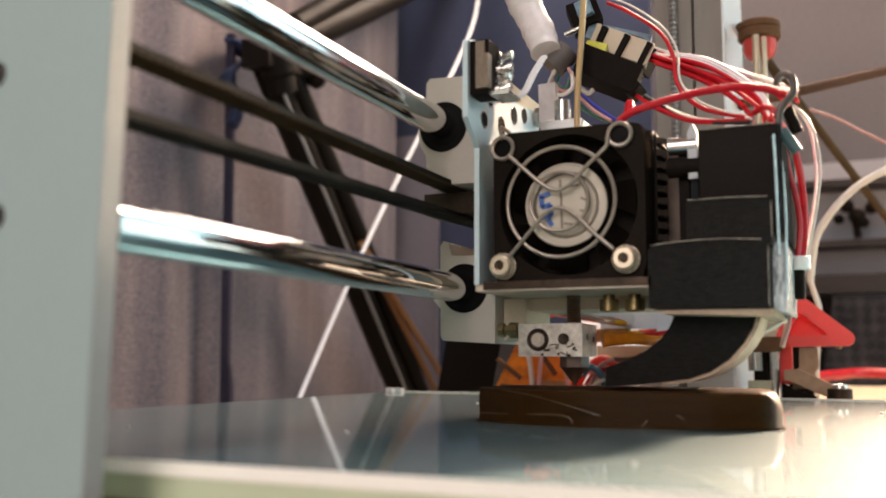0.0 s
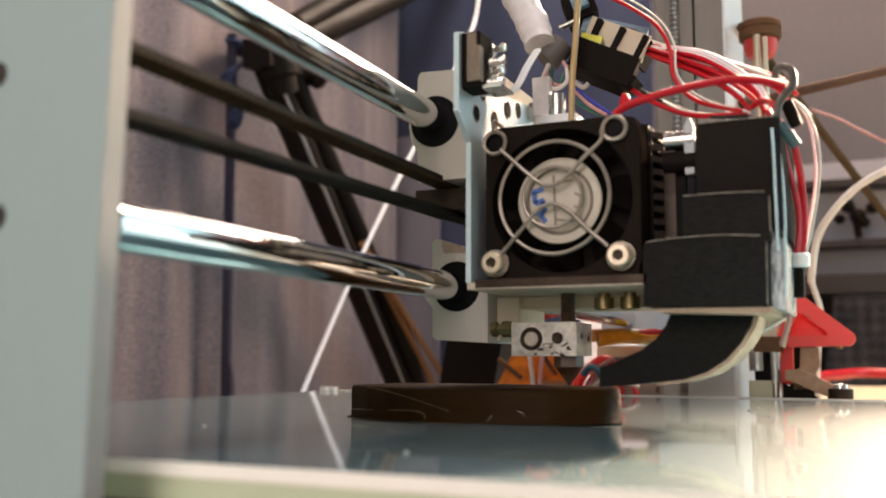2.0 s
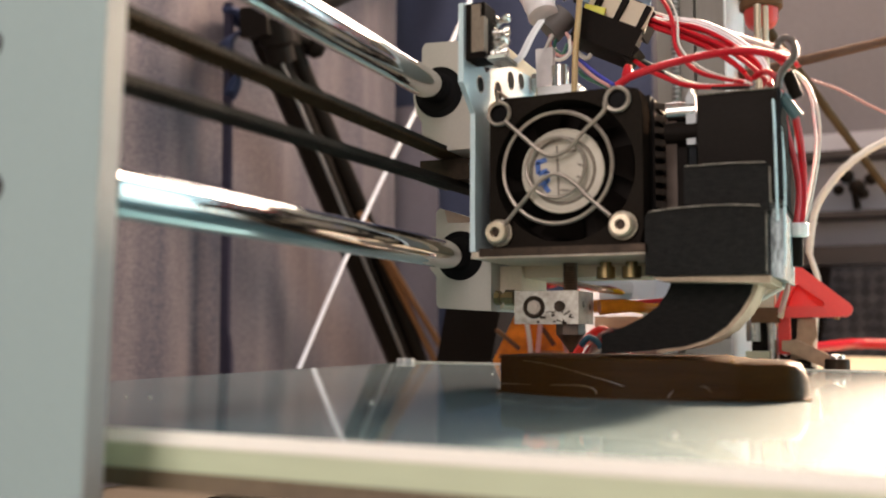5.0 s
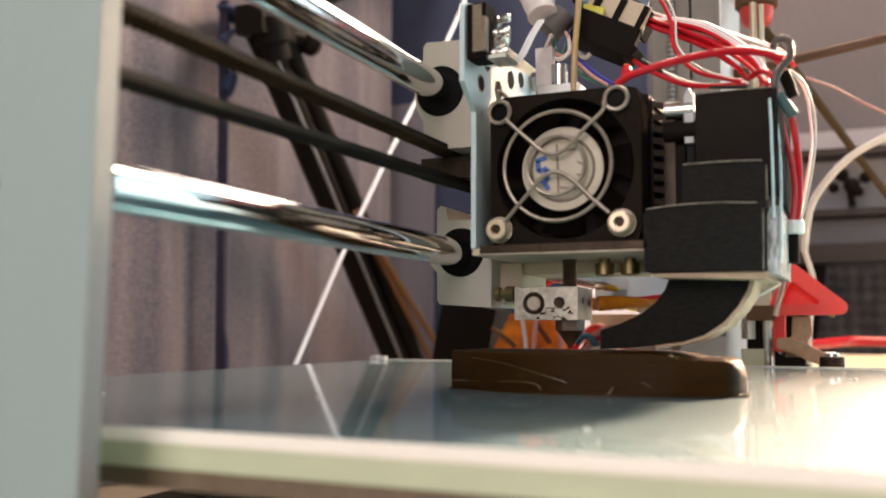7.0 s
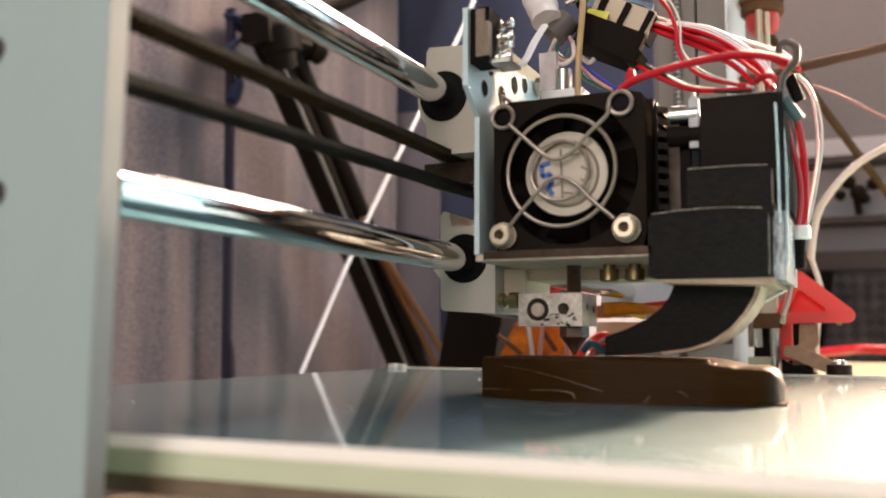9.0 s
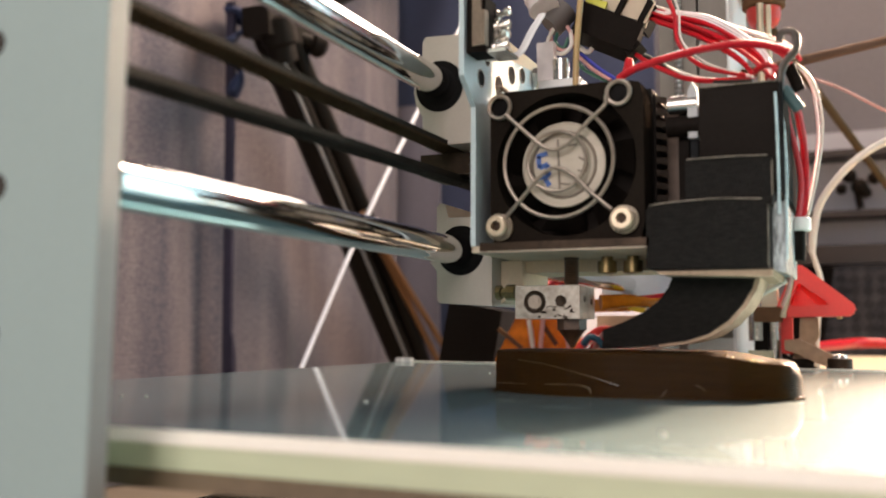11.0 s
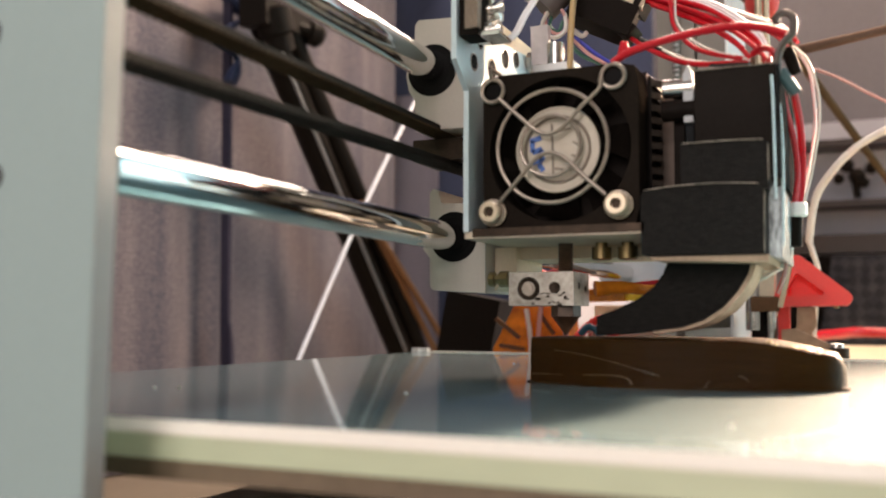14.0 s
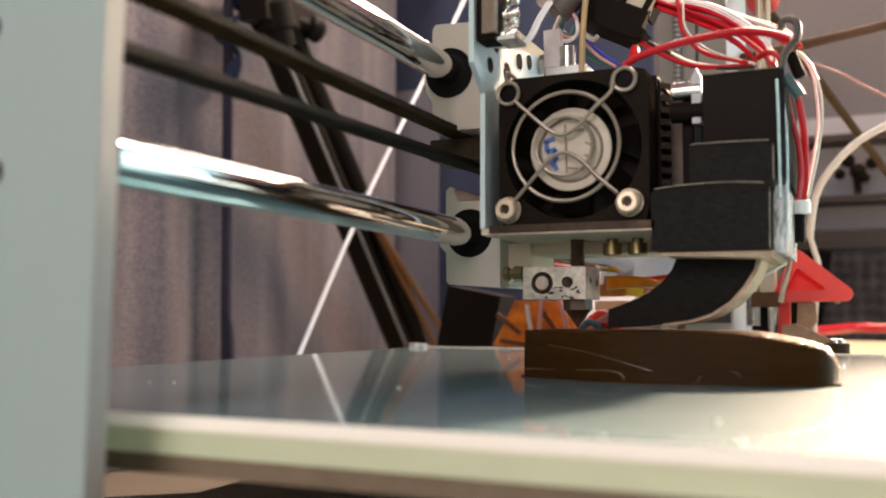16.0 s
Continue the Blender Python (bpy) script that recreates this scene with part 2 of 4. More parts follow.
add_weave(CURTAIN, 95.0)
BLUE_CLOTH = surface("navy_blue_cloth", (0.072, 0.086, 0.145), 0.9, vary=0.3, grain=300, blotch=8, bump=0.2, spec=0.1)
# Two shadow tones for the dark shape before the curtain.
SHADOW_NAVY = surface("dark_navy_shadow", (0.042, 0.038, 0.06), 0.9, vary=0.4, grain=300, spec=0.1)
SHADOW_BLUE = surface("blue_shadow_cloth", (0.04, 0.055, 0.11), 0.9, vary=0.4, grain=300, spec=0.1)
PURPLE_CLOTH = surface("grey_purple_cloth", (0.27, 0.245, 0.285), 0.9, vary=0.3, grain=420, blotch=10, bump=0.3, spec=0.1, stretch=(1, 1, 0.1), cloth=True)
PALE_BOARD = surface("pale_grey_board", (0.43, 0.41, 0.44), 0.7, vary=0.12, grain=200, blotch=8, bump=0.1)
# Darker copy of WALL: the far wall's shade is put into the colour.
WALL_SHADED = surface("shaded_grey_plaster", (0.155, 0.14, 0.15), 0.85, vary=0.2, grain=200, blotch=5, bump=0.1)
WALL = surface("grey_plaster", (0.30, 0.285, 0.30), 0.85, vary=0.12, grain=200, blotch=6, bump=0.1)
PROFILE = surface("brown_grey_profile", (0.28, 0.24, 0.21), 0.5, 0.2, vary=0.2, grain=300, blotch=20, stretch=(1, 1, 0.15))
WHITE_POST = surface("white_post", (0.82, 0.82, 0.82), 0.35, vary=0.06)
COPPER = surface("copper_brown_tube", (0.32, 0.165, 0.08), 0.35, 0.6, vary=0.3)
STRIP = surface("dull_grey_strip", (0.30, 0.30, 0.31), 0.45, 0.5, vary=0.25)
TRIPOD = surface("black_tripod_enamel", (0.012, 0.009, 0.007), 0.5, spec=0.08, vary=0.3)
WOOD = surface("pale_wood", (0.74, 0.60, 0.42), 0.5, vary=0.25, grain=160, blotch=14, stretch=(6, 1, 6))
DARK_WOOD = surface("dark_wood", (0.032, 0.018, 0.013), 0.5, vary=0.4, grain=160, blotch=20, stretch=(1, 0.2, 1))
POLE = surface("dark_brown_stain", (0.13, 0.068, 0.045), 0.8, vary=0.4, spec=0.05)
MATT_BROWN = surface("matt_brown_paint", (0.17, 0.085, 0.045), 0.8, vary=0.3, spec=0.1)
MATT_TAN = surface("tan_plastic", (0.50, 0.32, 0.20), 0.55, grain=300, blotch=60, second=(0.30, 0.18, 0.11), bump=0.3)
MATT_OLIVE = surface("matt_olive_paint", (0.075, 0.05, 0.027), 0.7, vary=0.3, spec=0.05)
CLOTH_DARK = surface("dark_checked_cloth", (0.014, 0.015, 0.02), 0.9, grain=110, blotch=40, second=(0.055, 0.055, 0.06), spec=0.1)
TABLE = surface("tabletop_laminate", (0.20, 0.16, 0.12), 0.5, vary=0.25, grain=150, blotch=6)
CYAN_RIM_LIGHT = surface("cyan_rim_light", (0.55, 0.72, 0.76), 0.15, vary=0.3, grain=900, blotch=300, spec=0.8)
# Scuffs and the side's cyan sheen, both put into the pale streaks.
SHEEN_SIDE = surface("scuffed_sheen_plastic", (0.10, 0.115, 0.12), 0.22, grain=1500, blotch=500, bump=0.7, second=(0.50, 0.56, 0.58), stretch=(1, 1, 0.25), spec=0.6, band=(0.42, 0.66))


def add_check(material, size):
    """A faint woven check, turned on its corner."""
    nt = material.node_tree
    p = nt.nodes["Principled BSDF"]
    co, mp, check, mix = nt.nodes.new("ShaderNodeTexCoord"), nt.nodes.new("ShaderNodeMapping"), nt.nodes.new("ShaderNodeTexChecker"), nt.nodes.new("ShaderNodeMix")
    mp.inputs["Rotation"].default_value = (radians(45), 0, 0)
    check.inputs["Scale"].default_value = 1 / size
    check.inputs["Color1"].default_value, check.inputs["Color2"].default_value = (0.75, 0.75, 0.78, 1), (1.15, 1.18, 1.25, 1)
    mix.data_type, mix.blend_type, mix.inputs[0].default_value = "RGBA", "MULTIPLY", 1.0
    nt.links.new(co.outputs["Object"], mp.inputs[0])
    nt.links.new(mp.outputs[0], check.inputs[0])
    nt.links.new(p.inputs["Base Color"].links[0].from_socket, mix.inputs[6])
    nt.links.new(check.outputs[0], mix.inputs[7])
    nt.links.new(mix.outputs[2], p.inputs["Base Color"])


add_check(CLOTH_DARK, 0.009)


# ---- mesh helpers (millimetres) ----
ORIGIN = {}


def thing(name, base, label, category, group=""):
    ob = new(name)
    ob.location = [a * MM for a in base]
    ob.empty_display_size = 0.01
    ORIGIN[ob] = Vector(base)
    return tagged(ob, label, category, group)


def part(name, bm, material, parent, label="", smooth=True, bevel=0.0, kind=""):
    """Links a bmesh, given in printer millimetres, as one mesh under a thing or a part."""
    if bevel:
        bmesh.ops.bevel(bm, geom=[e for e in bm.edges if len(e.link_faces) == 2 and e.calc_face_angle(0) > 0.5], offset=bevel, segments=2, affect="EDGES", profile=0.6)
    bmesh.ops.recalc_face_normals(bm, faces=bm.faces)
    base = ORIGIN.get(parent, Vector((0, 0, 0)))
    bmesh.ops.translate(bm, verts=bm.verts, vec=-base)
    bmesh.ops.scale(bm, verts=bm.verts, vec=(MM, MM, MM))
    me = bpy.data.meshes.new(name)
    bm.to_mesh(me)
    bm.free()
    me.materials.append(material)
    if smooth:
        me.shade_smooth()
        me.set_sharp_from_angle(angle=radians(38))
    ob = new(name, me)
    ob.parent = parent
    ORIGIN[ob] = base
    if label or kind:
        tagged(ob, label, kind=kind)
    return ob


def box(x0, x1, y0, y1, z0, z1, bm=None):
    bm = bm or bmesh.new()
    v = [bm.verts.new((x, y, z)) for x in (x0, x1) for y in (y0, y1) for z in (z0, z1)]
    for f in ((0, 1, 3, 2), (4, 6, 7, 5), (0, 4, 5, 1), (2, 3, 7, 6), (0, 2, 6, 4), (1, 5, 7, 3)):
        bm.faces.new([v[i] for i in f])
    return bm


def prism(outline, axis, a, b, bm=None):
    """An outline of (u, v) drawn out along axis from a to b: u, v are the two other axes in x, y, z order."""
    bm = bm or bmesh.new()

    def at(u, v, w):
        return {"x": (w, u, v), "y": (u, w, v), "z": (u, v, w)}[axis]

    low = [bm.verts.new(at(u, v, a)) for u, v in outline]
    high = [bm.verts.new(at(u, v, b)) for u, v in outline]
    n = len(outline)
    bm.faces.new(low)
    bm.faces.new(high[::-1])
    for i in range(n):
        bm.faces.new((low[i], high[i], high[(i + 1) % n], low[(i + 1) % n]))
    return bm


def smooth_line(points, steps=6):
    """A smooth line through the points."""
    p = [Vector(q) for q in points]
    if len(p) < 3:
        return p
    out = []
    for i in range(len(p) - 1):
        a, b, c, d = p[max(i - 1, 0)], p[i], p[i + 1], p[min(i + 2, len(p) - 1)]
        for k in range(steps):
            t = k / steps
            out.append(0.5 * (2 * b + (c - a) * t + (2 * a - 5 * b + 4 * c - d) * t * t + (3 * b - a - 3 * c + d) * t ** 3))
    return out + [p[-1]]


def tube(points, r, n=10, closed=False, bm=None, steps=6, flat=1.0):
    """A round tube along a smooth line; r may be a function of 0..1."""
    bm = bm or bmesh.new()
    line = smooth_line(points, steps) if not closed else [Vector(q) for q in points]
    m = len(line)
    rings, side = [], None
    for i, q in enumerate(line):
        way = (line[(i + 1) % m] - line[i - 1]) if closed else (line[min(i + 1, m - 1)] - line[max(i - 1, 0)])
        way.normalize()
        if side is None:
            side = way.orthogonal().normalized()
        side = (side - way * side.dot(way)).normalized()
        up = way.cross(side)
        rad = r(i / max(m - 1, 1)) if callable(r) else r
        rings.append([bm.verts.new(q + rad * (math.cos(2 * math.pi * k / n) * side + flat * math.sin(2 * math.pi * k / n) * up)) for k in range(n)])
    for i in range(m if closed else m - 1):
        a, b = rings[i], rings[(i + 1) % m]
        for k in range(n):
            bm.faces.new((a[k], a[(k + 1) % n], b[(k + 1) % n], b[k]))
    if not closed:
        bm.faces.new(rings[0][::-1])
        bm.faces.new(rings[-1])
    return bm


def rod(p0, p1, r, n=24, bm=None):
    return tube([p0, p1], r, n, bm=bm)


def lathe(origin, axis, profile, n=32, bm=None):
    """A turned shape: profile of (distance along axis, radius)."""
    bm = bm or bmesh.new()
    way = Vector(axis).normalized()
    side = way.orthogonal().normalized()
    up = way.cross(side)
    o = Vector(origin)
    rings = []
    for d, r in profile:
        rings.append([bm.verts.new(o + way * d + max(r, 0.001) * (math.cos(2 * math.pi * k / n) * side + math.sin(2 * math.pi * k / n) * up)) for k in range(n)])
    for a, b in zip(rings, rings[1:]):
        for k in range(n):
            bm.faces.new((a[k], a[(k + 1) % n], b[(k + 1) % n], b[k]))
    bm.faces.new(rings[0][::-1])
    bm.faces.new(rings[-1])
    return bm


def bar(p0, p1, w, h, bm=None):
    """A box from p0 to p1, w wide and h high."""
    bm = bm or bmesh.new()
    a, b = Vector(p0), Vector(p1)
    way = (b - a).normalized()
    side = way.cross(Vector((0, 0, 1)))
    side = side.normalized() if side.length > 0.01 else Vector((0, 1, 0))
    up = side.cross(way)
    v = [bm.verts.new(q + su * side * w / 2 + sv * up * h / 2) for q in (a, b) for su in (-1, 1) for sv in (-1, 1)]
    for f in ((0, 1, 3, 2), (4, 6, 7, 5), (0, 4, 5, 1), (2, 3, 7, 6), (0, 2, 6, 4), (1, 5, 7, 3)):
        bm.faces.new([v[i] for i in f])
    return bm


def circle(cx, cy, r, n=32, start=0.0, end=2 * math.pi):
    return [(cx + r * math.cos(start + (end - start) * i / n), cy + r * math.sin(start + (end - start) * i / n)) for i in range(n)]


def holed_plate(outer, hole, axis, a, b, bm=None):
    """A plate with one hole: outer and hole are outlines with the same number of points, running the same way."""
    bm = bm or bmesh.new()

    def at(u, v, w):
        return {"x": (w, u, v), "y": (u, w, v), "z": (u, v, w)}[axis]

    n = len(outer)
    o0, o1, h0, h1 = [[bm.verts.new(at(u, v, w)) for u, v in line] for line, w in ((outer, a), (outer, b), (hole, a), (hole, b))]
    for i in range(n):
        j = (i + 1) % n
        bm.faces.new((o0[i], o0[j], h0[j], h0[i]))
        bm.faces.new((o1[j], o1[i], h1[i], h1[j]))
        bm.faces.new((o0[j], o0[i], o1[i], o1[j]))
        bm.faces.new((h0[i], h0[j], h1[j], h1[i]))
    return bm


def square_ring(cx, cy, half, n=32, corner=3.0):
    """n points of a rounded square at even angles."""
    out = []
    for i in range(n):
        a = 2 * math.pi * i / n
        c, s = math.cos(a), math.sin(a)
        k = half / max(abs(c), abs(s))
        u, v = k * c, k * s
        inner = half - corner
        if abs(u) > inner and abs(v) > inner:
            d = Vector((abs(u) - inner, abs(v) - inner))
            d = d.normalized() * corner
            u, v = math.copysign(inner + d.x, u), math.copysign(inner + d.y, v)
        out.append((cx + u, cy + v))
    return out


def structure(name, bm, material, label, category, **more):
    ob = part(name, bm, material, None, **more)
    return tagged(ob, label, category, kind="structure")


# ---- the room ----
structure("tabletop", box(-1300, 905, -1300, 560, -125, -100), TABLE, "brown laminate tabletop under the printer", "tabletop")
structure("wall_back", box(905, 1000, -1300, 560, -100, 1500), WALL_SHADED, "plain grey plaster wall", "wall")
structure("wall_front", box(-1400, -1300, -1300, 560, -100, 1500), WALL, "plain grey plaster wall", "wall")
structure("wall_side", box(-1300, 905, -1400, -1300, -100, 1500), WALL, "plain grey plaster wall", "wall")
structure("wall_curtain", box(-1300, 905, 560, 640, -100, 1500), WALL, "plain grey plaster wall behind the curtain", "wall")
structure("ceiling", box(-1300, 905, -1300, 560, 1500, 1560), WALL, "plain pale ceiling", "ceiling")


def curtain(name, start, end, fold, depth, z0, z1, material, label):
    """A hanging cloth with upright folds between two points of the plan."""
    bm = bmesh.new()
    a, b = Vector((*start, 0)), Vector((*end, 0))
    way = (b - a).normalized()
    out = Vector((-way.y, way.x, 0))
    n = int((b - a).length / 6)
    cols = []
    for i in range(n + 1):
        s = i * 6.0
        w = depth * (math.sin(s / fold) + 0.5 * math.sin(s / fold * 2.3 + 1.3) + 0.4 * math.sin(s / fold * 0.37))
        q = a + way * s
        cols.append([[bm.verts.new((q + out * (w * (0.8 + 0.2 * math.sin(z / 180)) + t)) + Vector((0, 0, z))) for z in np.linspace(z0, z1, 14)] for t in (0, 2.0)])
    for c, d in zip(cols, cols[1:]):
        for side in (0, 1):
            for k in range(13):
                bm.faces.new((c[side][k], c[side][k + 1], d[side][k + 1], d[side][k]))
    for c in (cols[0], cols[-1]):
        for k in range(13):
            bm.faces.new((c[0][k], c[0][k + 1], c[1][k + 1], c[1][k]))
    ob = part(name, bm, material, None)
    return tagged(ob, label, "curtain")


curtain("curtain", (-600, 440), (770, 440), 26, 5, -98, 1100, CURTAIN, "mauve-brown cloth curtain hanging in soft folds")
curtain("blue_cloth", (800, 470), (800, 140), 40, 5, -98, 1100, BLUE_CLOTH, "navy blue cloth hanging against the wall")

curtain("purple_cloth", (784, 480), (784, 396), 30, 3, -98, 292, PURPLE_CLOTH, "grey-purple cloth hanging beside the curtain")

# Stands in for the stand's shadow on the curtain, built as a dark shape.
strap = thing("stand_shadow", (386, 425, -98), "dark navy shape standing in for the shadow on the curtain", "strap")
part("shadow_stem", bar((420.8, 425, -55.7), (413.8, 425, 299.1), 8, 4), SHADOW_NAVY, strap, bevel=1.5)
part("shadow_foot", tube([(420.6, 423, 12), (420.9, 422, -8), (421, 422, -34), (421, 423, -56)], lambda u: 4 + 7 * math.sin(0.3 + u * 2.2), 10, flat=0.4), SHADOW_NAVY, strap, "dark lower end of the shadow shape")
part("shadow_head", tube([(415, 424, 215.8), (423.5, 421, 240.3), (406.7, 424, 256.2), (435, 422, 285.8), (408.8, 424, 292.2)], lambda u: 12 + 6 * math.sin(u * 17), 10, flat=0.35), SHADOW_BLUE, strap, "blue upper end of the shadow shape")

# ---- stand behind the printer ----
stand = thing("tripod_stand", (560, 380, -98), "black metal tripod stand with folded legs", "stand")
part("leg", tube([(401.9, 380, 264.1), (672.9, 380, -32.8), (718.5, 380, -83.9)], 13, 16), TRIPOD, stand)
part("leg", tube([(416.1, 370, 269.5), (558, 370, 123.5), (723.3, 370, -59.3)], 9, 16), TRIPOD, stand)
part("chrome_strip", tube([(407.2, 366, 239.5), (644.5, 366, -16.8)], 1.5, 8), STRIP, stand, "thin bright strip along the leg")
part("joint", bar((376.3, 372, 263.8), (450, 372, 271.3), 26, 24), TRIPOD, stand, "dark clamp joint", bevel=5)
part("collar", lathe((398.4, 365, 257.2), (0.42, 0.0, -0.9), [(-16, 11), (-14, 15), (6, 15), (9, 12), (22, 12)], 18), TRIPOD, stand)
part("knob", lathe((435.6, 358, 261.3), (0.8, -0.5, -0.2), [(-14, 5), (0, 6), (2, 10), (10, 11), (14, 8)], 14), TRIPOD, stand)
part("knob", lathe((418.1, 372, 292.8), (0.2, -0.3, 1), [(-8, 9), (10, 10), (14, 6)], 14), TRIPOD, stand)
part("upper_arm", tube([(409.5, 380, 276.3), (637, 380, 410.7), (992.8, 380, 628.8)], 15, 16), TRIPOD, stand)
part("upper_arm", tube([(430.7, 372, 304.6), (559.8, 372, 392.5), (770.4, 372, 538.4)], 10, 16), TRIPOD, stand)
part("brace", tube([(534.5, 360, 125.8), (708.5, 360, -21.7), (747.1, 360, -60.5)], 3.8, 14), COPPER, stand, "brown coppery tube")
part("brace", tube([(551.6, 352, 100.3), (731.7, 352, -22.2), (777.3, 352, -62.2)], 3.4, 14), COPPER, stand, "brown coppery tube")
part("foot_block", bar((330, 176.9, 15.5), (330, 141, 8.6), 30, 40), TRIPOD, stand, "black foot block", bevel=3)

cord = thing("taut_string", (496, 330, -98), "thin white string stretched up behind the printer", "string")
part("strand", tube([(373.1, 330, -35.6), (387.6, 330, -13), (481.4, 330, 108.2), (586.4, 330, 229.2), (676.2, 330, 327.3), (737.6, 330, 405.8), (755.2, 330, 460.4)], 1.8, 10), STRING, cord)

# ---- things against the back wall ----
shelf = thing("wall_shelf", (850, -250, 100), "pale wall shelving with dark shelf edges", "shelf")
# The wall's brighter lower part is put into this board's paler tone.
part("back_board", box(898, 903, -420, 30, -98, 240), PALE_BOARD, shelf)
part("shelf_edge", box(850, 897, -420, 20, 205, 212), DARK_WOOD, shelf, bevel=0.6)
part("shelf_edge", box(850, 897, -420, 20, 139, 146), DARK_WOOD, shelf, bevel=0.6)
part("shelf_edge", box(840, 897, -420, 20, 88, 108), DARK_WOOD, shelf, "brown wooden shelf edge", bevel=1)
ornament = thing("dark_ornament", (845, -70, 146), "small dark branching ornament on a shelf", "ornament")
for k, (u, v, r) in enumerate(((0, 0, 9), (-14, 8, 7), (10, 12, 8), (18, -2, 6), (-6, -7, 6))):
    part("lobe", lathe((846, -66 + u, 170 + v), (1, 0.1 * k, 0.2), [(-r, 1), (-r * 0.6, r * 0.8), (0, r), (r * 0.6, r * 0.8), (r, 1)], 12), BLACK, ornament)
part("stem", tube([(848, -66, 147), (848, -64, 165)], 4), BLACK, ornament)
clothes = thing("checked_cloth", (820, -90, -95), "dark checked cloth hanging under the shelf", "cloth")
part("drape", prism([(-150, -97), (-150, 85), (-40, 85), (-12, -97)], "x", 812, 836), CLOTH_DARK, clothes, bevel=5)
dark_box = thing("dark_box", (850, -60, -95), "black box standing under the shelf", "box")
part("body", box(842, 890, -300, 10, -97, 86), BLACK, dark_box, bevel=3)
red_cable = thing("red_cable", (700, -200, -30), "red cable lying on the wooden board", "cable")
part("strand", tube([(560, -29.8, 4.2), (600, -45, 5.6), (640, -65.9, 7.2), (640, -112.4, 5.8)], 4, 10), RED, red_cable)
plank = thing("wooden_board", (480, -300, -97), "pale wooden board beside the printer", "board")
part("slab", box(250, 830, -700, -34, -14, -8), WOOD, plank, bevel=1)
for yy in (-660, -80):
    part("bearer", box(260, 800, yy, yy + 30, -100, -14), DARK_WOOD, plank, bevel=1)
tube_a = thing("brown_pole", (700, -100, 200), "thin brown pole leaning across the corner", "pole")
part("pole", rod((240, -17.3, 141.4), (420, -148.8, 210.8), 2.6, 16), POLE, tube_a)
tube_b = thing("olive_rod", (500, -80, 150), "thin olive metal rod slanting down", "rod")
part("rod", rod((240, -18.6, 181.2), (1121.4, -229.8, -8), 2.6, 16), MATT_OLIVE, tube_b)
arc = thing("white_cable", (450, -80, 40), "thick white cable hanging in an arc", "cable")
part("strand", tube([(330, -41.3, 60.2), (330, -43.1, 74.4), (330, -47.8, 90.1), (330, -62.5, 108.3), (330, -80.1, 119.6), (330, -113.6, 132.3)], 2.1, 10), WHITE_W, arc)
part("end", tube([(330, -42.3, -8.3), (330, -43, 16.4), (330, -45.8, 41.2), (330, -43.4, 53.8), (330, -41.3, 60.8)], 1.5, 10), WHITE_W, arc, "thin stripped cable end")
pinkc = thing("pink_cable", (430, -70, 150), "thin pink cable sagging in the air", "cable")
part("strand", tube([(360, -39.7, 168.3), (360, -58.1, 159.4), (360, -75.8, 147.4), (360, -107, 128)], 0.7, 8), PINK_W, pinkc)

# Made-up board, leaned to catch light and fill the bright background.
sheet = thing("filler_board", (500, 90, -98), "pale grey leaning board made up for the bright background", "board")
part("panel", prism([(400, -98), (640, 78), (646, 72), (414, -98)], "y", 12, 170), PALE_BOARD, sheet, bevel=1)
part("prop", box(600, 640, 60, 120, -98, 40), DARK_WOOD, sheet, "wooden prop behind the board", bevel=1)

# ---- printer frame ----
frame_thing = thing("printer_frame", (0, 60, -98), "pale painted printer frame with posts at the far side", "printer frame")
part("side_panel", prism([(36.0, -98), (200, -98), (200, 330), (27.5, 330)], "x", -125, -121), PANEL, frame_thing, "pale grey-green side panel", bevel=0.8)
# Added strip whose tone offsets the cyan light on the panel's edge.
cut = prism([(-124.9, 36.2), (-121.1, 36.2), (-121.1, 35.85), (-124.9, 35.85)], "z", -98, 330)
for v in cut.verts:
    v.co.y -= 8.5 * (v.co.z + 98) / 428
part("edge_strip", cut, EDGE_STRIP, frame_thing, "strip added over the panel's edge, toned against the cyan light")
# Dark discs stand in for the panel's shaded holes.
for yy, zz in ((56.2, 61), (54.6, 38), (54.8, 15)):
    part("panel_hole", lathe((-124.6, yy, zz), (-1, 0, 0), [(-1, 2.1), (0.46, 2.1), (0.5, 2.0)], 20), HOLE_DISC, frame_thing, "dark disc standing in for a hole")
part("grey_post", box(232, 262, 4, 22, -98, 420), PROFILE, frame_thing, "brown-grey aluminium profile", bevel=1)
part("grey_post", box(234, 262, -10.5, 3, -98, 420), PROFILE, frame_thing, "brown-grey aluminium profile", bevel=1)
part("white_post", prism([(228, -12.2), (250, -17.9), (250, -8.4), (228, -11.0)], "z", -98, 420), WHITE_POST, frame_thing, "white corner post", bevel=0.6)
part("lead_screw", lathe((228, 12, -60), (0, 0, 1), [(1.25 * k, 2.3 - 0.7 * (k % 2)) for k in range(384)], 12), surface("threaded_steel", (0.34, 0.32, 0.31), 0.4, 0.6), frame_thing, "threaded lead screw")
part("base_rail", box(-121, 262, 120, 140, -98, -70), PROFILE, frame_thing, bevel=1)
part("base_rail", box(-126, 262, -150, -130, -98, -70), PROFILE, frame_thing, bevel=1)
part("cross_rail", box(232, 262, -150, 200, -98, -62), PROFILE, frame_thing, bevel=1)
part("motor_block", box(236, 262, -12, 60, -62, 16), CAST, frame_thing, "grey motor block", bevel=2)
part("motor_face", box(229, 231.9, -11.0, 22, -62, 13), ALU, frame_thing, "bare metal motor face", bevel=0.6)
